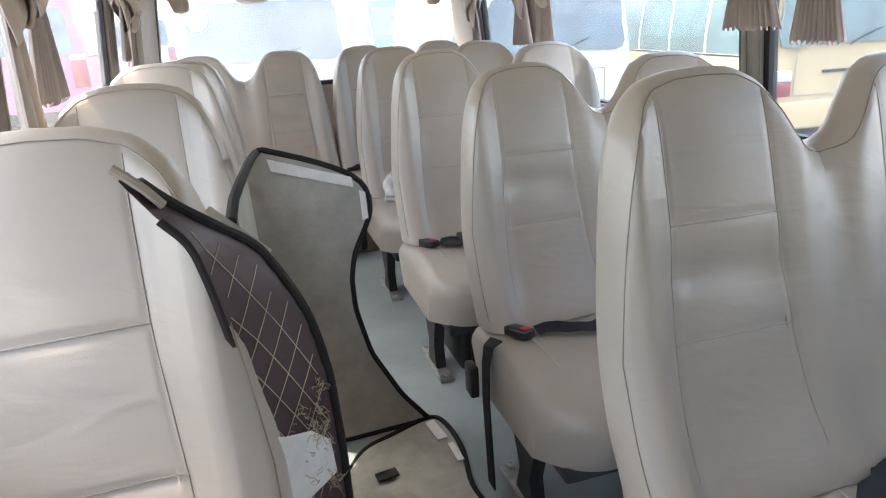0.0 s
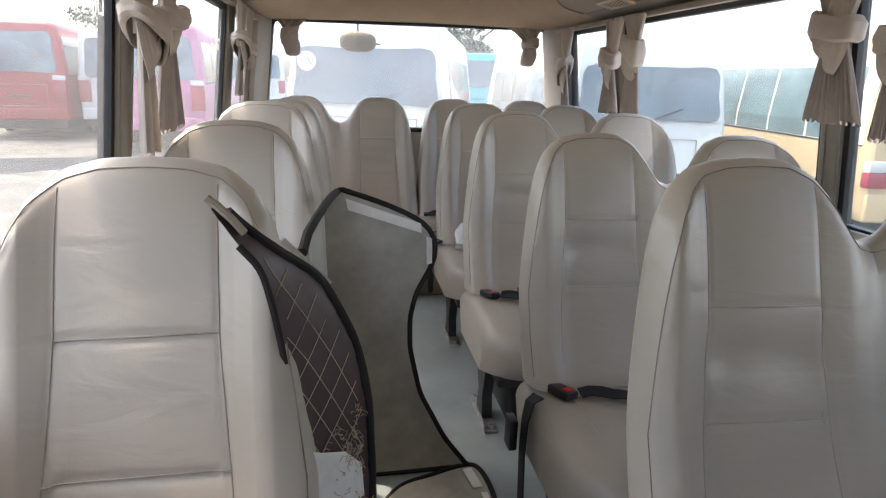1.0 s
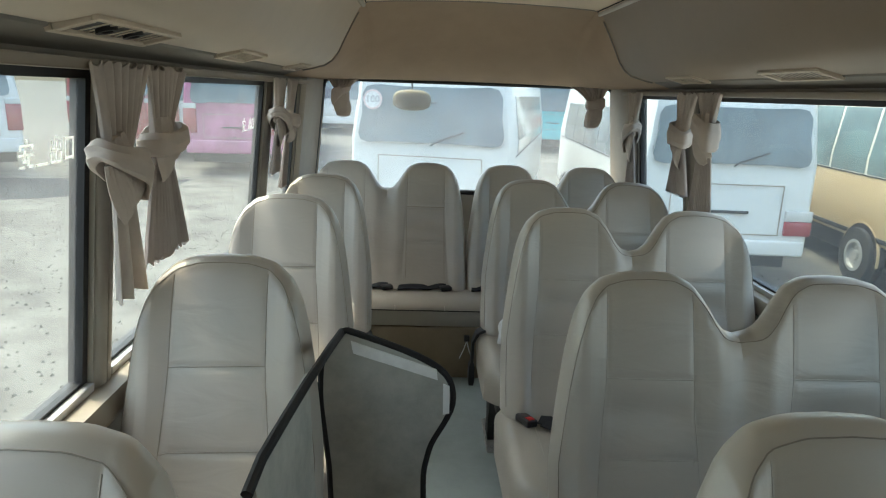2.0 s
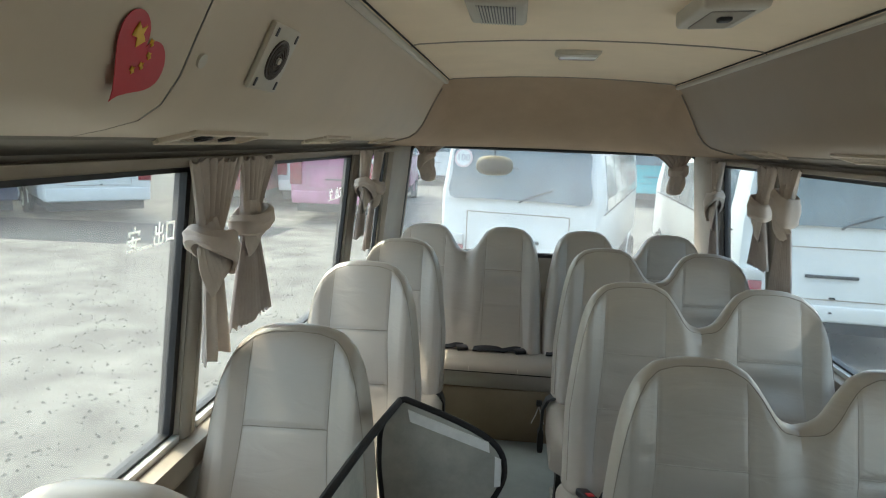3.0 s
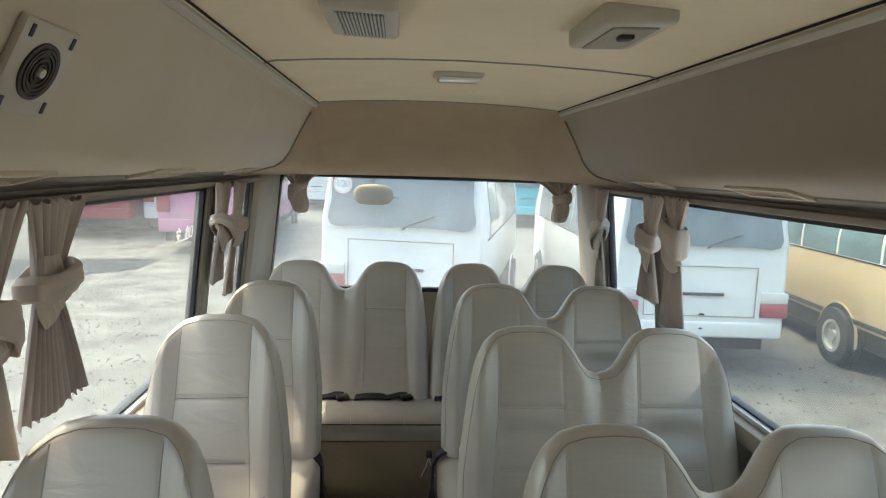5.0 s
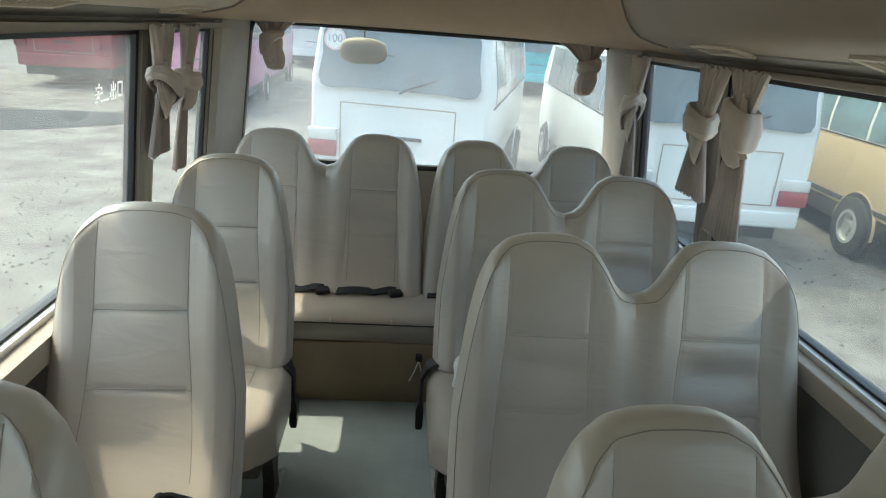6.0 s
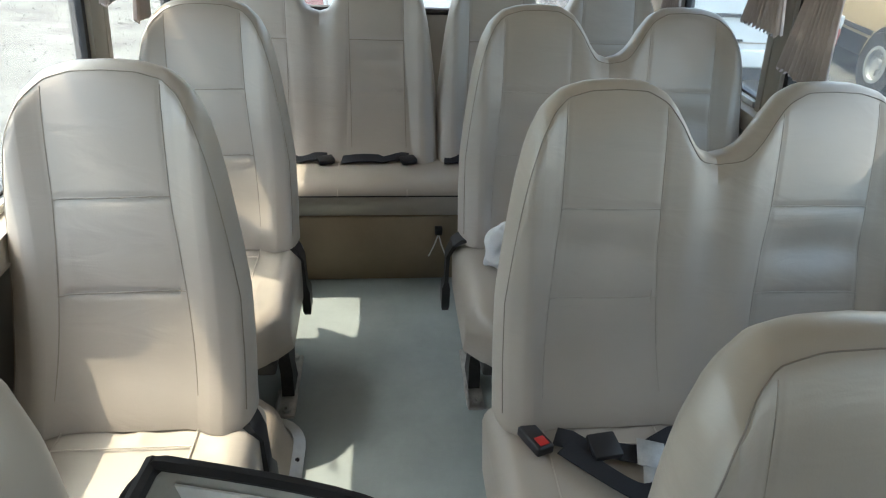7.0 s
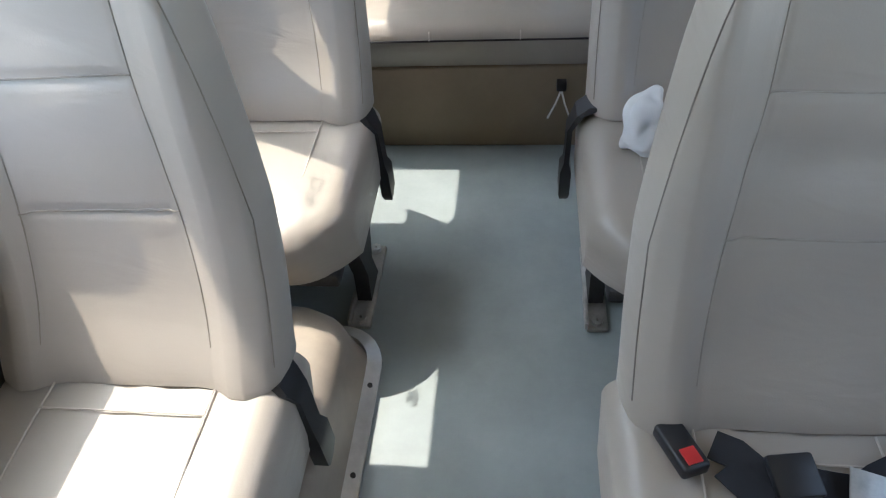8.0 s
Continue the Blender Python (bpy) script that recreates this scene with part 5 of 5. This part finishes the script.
bm = bmesh.new()
qr, ql = dense(QUILT_R, 5, False), dense(QUILT_L, 5, False)
rings = []
for (xr, zr), (xl, zl) in zip(qr, ql):
    row = []
    for k in range(17):
        u = k / 16
        x, z = xl + (xr - xl) * u, zl + (zr - zl) * u
        puff = 0.005 * abs(math.sin((x + z * 0.5) * 87)) * abs(math.sin((x - z * 0.5) * 87))
        row.append((x, quilt_y(u, z) - puff, z))
    back = [(x, y + 0.012, z) for x, y, z in row]
    rings.append(row + back[::-1])
loft(bm, rings)
part("quilted_leaf", bm, QUILT, mat, "dark brown quilted leatherette leaf")
bm = bmesh.new()
tube(bm, [(x, quilt_y(1, z) - 0.002, z) for x, z in qr[2:]], 0.0085, 8)
part("binding", bm, PIPING, mat, "dark bound edge with grey lining")
bm = bmesh.new()
tube(bm, [(x, quilt_y(0, z) - 0.004, z) for x, z in ql[6:]], 0.006, 6)
part("binding", bm, PIPING, mat)
bm = bmesh.new()
tube(bm, [(-0.620, 0.885, 1.016), (-0.606, 0.885, 1.004), (-0.588, 0.888, 0.985), (-0.572, 0.895, 0.962)], 0.0065, 8)
part("plastic_tip", bm, TRIM, mat, "grey wrapped tip")
tape([(-0.535, 1.02, 0.915), (-0.527, 1.022, 0.923), (-0.450, 1.04, 0.838), (-0.458, 1.04, 0.828)], (0.002, -0.004, 0))
# stitched diamonds
for k in range(-6, 16):
    for sgn in (1, -1):
        pts = []
        for i in range(len(qr)):
            (xr, zr), (xl, zl) = qr[i], ql[i]
            zc = (zr + zl) / 2
            x = -0.47 + sgn * ((zc - 0.60) * 0.50 - 0.036 * k + 0.06)
            if min(xl, xr) + 0.006 < x < max(xl, xr) - 0.012 and 0.40 < zc < 0.93:
                u = (x - xl) / (xr - xl)
                z = zl + (zr - zl) * u
                pts.append((x, quilt_y(u, z) - 0.0058, z))
        if len(pts) > 2:
            bm = bmesh.new()
            tube(bm, pts, 0.0008, 5)
            part("stitching", bm, THREAD, mat, "beige diamond stitching")
# frayed threads and a torn pale scrap at the lower edge
rr = random.Random(4)
bm = bmesh.new()
for k in range(70):
    z = 0.40 + 0.22 * rr.random()
    x = -0.402 - 0.06 * rr.random() ** 1.5
    p = Vector((x, quilt_y((x + 0.502) / 0.12, z) - 0.006, z))
    pts = [p]
    for i in range(9):
        p = p + Vector((rr.uniform(-0.010, 0.008), rr.uniform(-0.004, 0.003), rr.uniform(-0.013, 0.008)))
        pts.append(p)
    tube(bm, pts, 0.0006, 4)
part("frayed_threads", bm, THREAD, mat, "torn pale threads")
bm = flat(bmesh.new(), [(-0.502, 0.60), (-0.47, 0.57), (-0.43, 0.545), (-0.40, 0.50), (-0.395, 0.43), (-0.49, 0.43), (-0.50, 0.5)], 0.003)
for v in bm.verts:
    v.co.y += quilt_y((v.co.x + 0.502) / 0.12, v.co.z) - 0.009
part("torn_lining", bm, VELCRO, mat, "torn whitish lining", smooth=False)
for o in mat.children:
    if o.name not in standing:
        o.data.transform(LEAN_ON)

# ---------------------------------------------------------------- outside
bm = bmesh.new()
bmesh.ops.create_grid(bm, x_segments=40, y_segments=40, size=600)
moved(bm, Matrix.Translation((0, 0, GROUND)))
tagged(part("ground", bm, GRAVEL), "pale dusty gravel yard", "ground", kind="structure")
bm = bmesh.new()
rr = random.Random(9)
for k in range(16000):
    if k < 13500:
        x, y = -1.6 - 9 * rr.random() ** 1.6, rr.uniform(0.0, 14)
    else:
        x, y = 1.7 + 6 * rr.random(), rr.uniform(1.5, 9)
    s = 0.006 + 0.018 * rr.random() ** 3
    a = rr.random() * 6
    c = Vector((x, y, GROUND))
    top = bm.verts.new(c + Vector((0, 0, s * 0.9)))
    base = [bm.verts.new(c + Vector((s * (0.8 + 0.5 * rr.random()) * math.cos(a + i * 1.57), s * (0.8 + 0.5 * rr.random()) * math.sin(a + i * 1.57), 0.001))) for i in range(4)]
    for i in range(4):
        bm.faces.new((base[i], base[(i + 1) % 4], top))
tagged(part("loose_stones", bm, STONE, smooth=False), "small loose stones scattered on the gravel", "stones", kind="stuff")

# long shadow on the far yard, laid as a thin dark sheet over the gravel
YARD_SHADOW = paint("shadow_dark_ground", (0.036, 0.040, 0.044), 0.85, spec=0.08, vary=0.35, scale=1.2, bump=0.3, bump_scale=14, stain=0.4, stain_colour=(0.05, 0.05, 0.048))
bm = bmesh.new()
edge = []
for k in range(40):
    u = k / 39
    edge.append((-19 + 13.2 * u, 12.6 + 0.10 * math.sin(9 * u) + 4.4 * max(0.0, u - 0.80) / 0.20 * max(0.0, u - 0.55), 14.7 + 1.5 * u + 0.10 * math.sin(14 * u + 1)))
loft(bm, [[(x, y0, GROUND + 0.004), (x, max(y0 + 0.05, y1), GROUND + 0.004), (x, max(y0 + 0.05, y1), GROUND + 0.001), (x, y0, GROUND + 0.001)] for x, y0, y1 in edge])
tagged(part("damp_ground", bm, YARD_SHADOW), "shadow across the gravel yard, laid as a dark strip", "ground", kind="structure")


def rounded(w, h0, h1, tumble, r, n=5):
    """Cross-section of a bus body."""
    pts = []
    hw = w / 2
    pts += [(-hw + 0.04, h0), (hw - 0.04, h0), (hw, h0 + 0.12), (hw, h0 + (h1 - h0) * 0.5)]
    pts += [(hw - tumble, h1 - r)]
    pts += [(hw - tumble - r + r * math.cos(t), h1 - r + r * math.sin(t) * 0.85) for t in np.linspace(0.25, math.pi / 2, n)]
    left = [(-x, z) for x, z in pts[:1:-1]]
    return pts + left


def parked_bus(name, label, x, y, yaw, length, width, height, body, upper, glassm, belt, win_top, style="mini", windows=5, group="", stripe=None, lower=None, lift=0.0):
    """A parked bus: its rear at the origin, the nose along its y."""
    t = thing(name, label, "bus", group)
    h0 = 0.57 if style == "coach" or upper is not None else 0.74 + 1.15 * lift
    bm = bmesh.new()
    rings = []
    cuts = [(0.0, 0.93, 0.10), (0.03, 0.965, 0.05), (0.12, 1.0, 0.0), (length - 0.25, 1.0, 0.0), (length - 0.08, 0.95, 0.08), (length, 0.86, 0.25)]
    for yy, k, drop in cuts:
        sec = rounded(width, h0, height, 0.10, 0.26)
        rings.append([(px * k, yy + (0.0 if pz < belt else 0.10 * max(0, (pz - belt) / (height - belt)) if yy < 0.2 else (-0.3 * max(0, (pz - belt)) if yy > length - 0.3 else 0)), h0 + (pz - h0) * (1 - drop * 0.35)) for px, pz in sec])
    loft(bm, rings)
    part("body", bm, body, t)
    hw = width / 2

    def side_x(z):
        mid = h0 + (height - h0) * 0.5
        if z <= mid:
            return hw
        return hw - 0.10 * (z - mid) / (height - 0.26 - mid)

    def side_strip(bm, s, y0, y1, z0, z1, proud, thick):
        mid = h0 + (height - h0) * 0.5
        zs = [z0] + [z for z in (mid,) if z0 < z < z1] + [z1]
        loft(bm, [[(s * (side_x(z) + proud), yy, z) for z in zs] + [(s * (side_x(z) + proud - thick), yy, z) for z in zs[::-1]] for yy in (y0, y1)])

    if upper is not None:
        for s in (-1, 1):
            bm = bmesh.new()
            side_strip(bm, s, 0.14, length - 0.28, belt - 0.03, height - 0.30, 0.004, 0.02)
            part("upper_panel", bm, upper, t, smooth=False)
    # side windows
    for s in (-1, 1):
        a, b = 0.35, length - 0.9
        step = (b - a) / windows
        for k in range(windows):
            y0, y1 = a + step * k + 0.03, a + step * (k + 1) - 0.03
            bm = bmesh.new()
            side_strip(bm, s, y0, y1, belt, win_top, 0.008, 0.03)
            part("side_window", bm, glassm, t, smooth=False)
        if lower is not None:
            bm = boxed((s * hw - 0.01, 0.13, 0.52), (s * hw + 0.01, length - 0.3, 1.18), 0.004)
            part("side_skirt", bm, lower, t)
        if stripe is not None:
            bm = boxed((s * hw - 0.008, 0.12, 0.62), (s * hw + 0.008, length - 0.3, 0.68), 0.003)
            part("side_stripe", bm, stripe, t)
        bm = boxed((s * hw - 0.008, 0.14, belt - 0.03), (s * hw + 0.012, length - 0.4, belt - 0.012), 0.003)
        part("belt_moulding", bm, RUBBER, t)
        for yy in (length * 0.30 if style == "mini" else length * 0.28, length - 1.3):
            m = pose(s * (hw - 0.04), yy, 0.37, 0, 90, 0)
            bm = bmesh.new()
            disc(bm, 0.20, 0.37, -0.10, 0.11, 32)
            bmesh.ops.bevel(bm, geom=bm.edges[:], offset=0.008, segments=1, affect="EDGES")
            tyre = part("wheel", moved(bm, m), TYRE, t)
            bm = bmesh.new()
            disc(bm, 0.0, 0.21, 0.045 * s, 0.06 * s, 28)
            disc(bm, 0.175, 0.215, 0.0, 0.105 * s, 28)
            disc(bm, 0.0, 0.07, 0.05 * s, 0.095 * s, 20)
            for i in range(6):
                a_ = i * math.pi / 3
                disc(bm, 0.0, 0.018, 0.05 * s, 0.08 * s, 8, pose(0.11 * math.cos(a_), 0.11 * math.sin(a_), 0))
            part("rim", moved(bm, m), RIM, tyre, "bare steel rim")
            bm = bmesh.new()
            rings2 = []
            for a_ in np.linspace(-0.15, math.pi + 0.15, 18):
                rings2.append([(s * (hw + q), yy + rad * math.cos(a_), 0.37 + rad * math.sin(a_)) for q, rad in ((-0.02, 0.435), (0.008, 0.437), (0.008, 0.452), (-0.02, 0.456))])
            loft(bm, rings2)
            part("wheel_arch", bm, body, t)
            part("wheel_well", moved(disc(bmesh.new(), 0.0, 0.438, -0.005, 0.006, 30), pose(s * (hw - 0.002), yy, 0.37, 0, 90, 0)), BLACK, t, smooth=False)
    # rear
    rw = hw * (0.84 if style == "mini" else 0.8)
    lo, hi = belt + 0.10, win_top + 0.06
    pts = dense([(-rw, lo), (-rw * 0.5, lo - 0.005), (rw * 0.5, lo - 0.005), (rw, lo), (rw * 0.99, (lo + hi) / 2), (rw * 0.93, hi), (rw * 0.4, hi + 0.01), (-rw * 0.4, hi + 0.01), (-rw * 0.93, hi), (-rw * 0.99, (lo + hi) / 2)], 3)
    bm = flat(bmesh.new(), pts, 0.03)
    for v in bm.verts:
        v.co.y += -0.022 + 0.10 * max(0, (v.co.z - belt) / (height - belt))
    part("rear_window", bm, glassm, t, smooth=False)
    part("bumper", boxed((-hw + 0.05, -0.016, h0 - 0.015), (hw - 0.05, 0.16, 0.895 + lift if lower is None else 1.15), 0.035, 4), lower or body, t)
    part("underbody", boxed((-hw + 0.15, 0.25, 0.30), (hw - 0.15, length - 0.3, h0 + 0.02)), BLACK, t, smooth=False)
    for s in (-1, 1):
        a, b = sorted((s * (hw - 0.335), s * (hw - 0.015)))
        tall = 0.55 if style == "coach" else 0.0
        tl = part("tail_light", boxed((a, -0.03, 1.13 + tall + lift), (b, 0.10, 1.26 + tall + lift), 0.015), CLEARLENS, t, "clear upper lens")
        part("red_lens", boxed((a, -0.032, 0.955 + 0.2 * tall + lift), (b, 0.10, 1.13 + tall + lift), 0.015), REDLENS, tl, "red lower lens")
    bm = bmesh.new()
    for q in (((-rw * 0.75, -0.012, 0.95 + lift), (rw * 0.75, -0.006, 0.962 + lift)), ((-rw * 0.75, -0.012, 1.545 + lift), (rw * 0.75, -0.006, 1.557 + lift)), ((-rw * 0.75, -0.012, 0.962 + lift), (-rw * 0.75 + 0.012, -0.006, 1.545 + lift)), ((rw * 0.75 - 0.012, -0.012, 0.962 + lift), (rw * 0.75, -0.006, 1.545 + lift))):
        box(bm, *q)
    part("door_joint", bm, TRIM, t, smooth=False)
    part("handle_bar", boxed((-0.28, -0.03, 1.205 + lift), (0.28, 0.0, 1.24 + lift), 0.008), DARKSTEEL, t)
    part("lock", boxed((0.0, -0.018, 0.965 + lift), (0.07, 0.0, 0.99 + lift), 0.006), BLACK, t)
    part("lock", boxed((0.01, -0.028, 0.80 + lift), (0.05, -0.012, 0.82 + lift), 0.005), BLACK, t)
    bm = bmesh.new()
    tube(bm, [(0.02, -0.05, lo - 0.03), (0.10, -0.05, lo + 0.02), (0.42, -0.045, lo + 0.14)], 0.010, 5)
    part("wiper", bm, BLACK, t)
    t.matrix_basis = pose(x, y, GROUND, 0, 0, yaw)
    return t


behind = parked_bus("white_minibus", "white minibus parked with its rear towards the rear window", -0.14, 7.88, -13.5, 6.3, 2.0, 2.79, WHITEBODY, None, BUSGLASS, 1.62, 2.28, windows=5, group="parked buses")
# round speed sticker on its rear window
m = pose(-0.70, -0.002, 2.19, 86)
st = part("speed_sticker", moved(disc(bmesh.new(), 0.0, 0.115, -0.004, 0.004, 32), m), WHITEBODY, behind, "round white sticker with red rim")
part("red_rim", moved(disc(bmesh.new(), 0.095, 0.112, 0.003, 0.007, 32), m), paint("faded_red_print", (0.70, 0.46, 0.46), 0.4), st)
cu = bpy.data.curves.new("number", "FONT")
cu.body, cu.size, cu.align_x, cu.align_y, cu.extrude = "100", 0.115, "CENTER", "CENTER", 0.002
tmp = new("number", cu)
bpy.context.view_layer.update()
me = bpy.data.meshes.new_from_object(tmp)
bpy.data.objects.remove(tmp)
num = new("number", me)
me.materials.append(paint("grey_print", (0.22, 0.22, 0.24), 0.5))
num.parent = st
num.matrix_basis = m @ pose(0, 0, 0.006)

parked_bus("white_minibus", "white minibus parked beside with its rear facing", 3.42, 7.76, -4.0, 6.9, 2.12, 2.74, WHITEBODY, None, BUSGLASS, 1.50, 2.17, windows=5, group="parked buses", lift=-0.20)
parked_bus("cream_minibus", "cream and tan minibus parked with bare steel wheels", 6.42, 6.25, -6.6, 6.9, 2.04, 2.72, CREAMBODY, CREAMTOP, TEALGLASS, 1.44, 2.30, windows=6, group="parked buses", stripe=DARKSTEEL)
# the far row
FAR = [
    ("pink_coach", "pink coach with a flower pattern, parked far off", -5.05, 17.3, 3, 10.5, 2.5, 3.2, PINKBODY, None, BUSGLASS, 1.75, 2.75),
    ("white_coach", "white coach with tall red tail lights, parked far off", -10.6, 15.4, 46, 11.0, 2.5, 3.2, WHITEBODY, None, BUSGLASS, 1.8, 2.8),
    ("navy_coach", "white and navy coach with a red band, parked far off", -13.1, 13.9, 46, 11.0, 2.4, 3.3, WHITEBODY, None, BUSGLASS, 1.7, 2.8),
    ("red_coach", "bright red coach with a dark rear window, parked far off", -9.4, 20.2, 8, 11.0, 2.5, 3.3, REDBODY, None, BUSGLASS, 1.8, 2.9),
    ("white_coach", "white coach with dark windows, parked far off", -6.8, 21.0, 5, 11.0, 2.5, 3.2, WHITEBODY, None, BUSGLASS, 1.7, 2.8),
    ("white_coach", "white coach, parked far off behind the minibus", -4.4, 34.0, 4, 10.0, 2.5, 3.2, WHITEBODY, None, BUSGLASS, 1.7, 2.8),
    ("teal_coach", "teal and white coach, parked far off", 5.2, 27.0, -4, 10.0, 2.4, 3.1, TEALBODY, WHITEBODY, BUSGLASS, 1.6, 2.7),
    ("white_coach", "white coach, parked far off", 3.6, 38.5, -4, 10.0, 2.5, 3.1, WHITEBODY, None, BUSGLASS, 1.6, 2.7),
]
for nm, lb, *rest in FAR:
    parked_bus(nm, lb, *rest, style="coach", windows=6, group="parked coaches", lower=NAVYBODY if nm == "navy_coach" else None)


def tree(x, y, h, seed):
    r = random.Random(seed)
    t = thing("tree", "hazy green broadleaf tree far behind the buses", "tree", "far trees")
    bm = bmesh.new()
    tube(bm, [(0, 0, GROUND), (0.1, 0, GROUND + h * 0.3), (0.05, 0.1, GROUND + h * 0.6)], 0.22, 8)
    for k in range(7):
        a = r.random() * 6.28
        z = h * (0.3 + 0.06 * k)
        tube(bm, [(0.08, 0, GROUND + z), (math.cos(a) * h * 0.12, math.sin(a) * h * 0.12, GROUND + z + h * 0.12), (math.cos(a) * h * 0.24, math.sin(a) * h * 0.24, GROUND + z + h * 0.2)], 0.07, 5)
    part("trunk", bm, BARK, t)
    vs, fs = [], []
    for k in range(42):
        a, b = r.random() * 6.28, r.random()
        rad = h * 0.28 * math.sin(math.pi * (0.15 + 0.75 * b)) * (0.5 + 0.5 * r.random())
        c = Vector((math.cos(a) * rad, math.sin(a) * rad, GROUND + h * (0.32 + 0.66 * b)))
        for i in range(60):
            d = Vector((r.gauss(0, 1), r.gauss(0, 1), r.gauss(0, 0.8))) * h * 0.035
            n = Vector((r.gauss(0, 1), r.gauss(0, 1), r.gauss(0, 1))).normalized()
            u = n.orthogonal().normalized() * h * 0.016 * (0.6 + r.random())
            w = n.cross(u)
            p = c + d
            o = len(vs)
            vs += [p - u, p + w * 0.6, p + u, p - w * 0.6]
            fs.append((o, o + 1, o + 2, o + 3))
    me = bpy.data.meshes.new("crown")
    me.from_pydata(vs, [], fs)
    me.materials.append(LEAF)
    cr = new("crown", me)
    cr.parent = t
    t.matrix_basis = pose(x, y, 0)


for k, (x, y, h) in enumerate(((1.4, 46, 9.5), (5.2, 48, 9.0), (-16, 50, 8.5), (-24, 46, 9.0), (10, 52, 8.0))):
    tree(x, y, h, k)
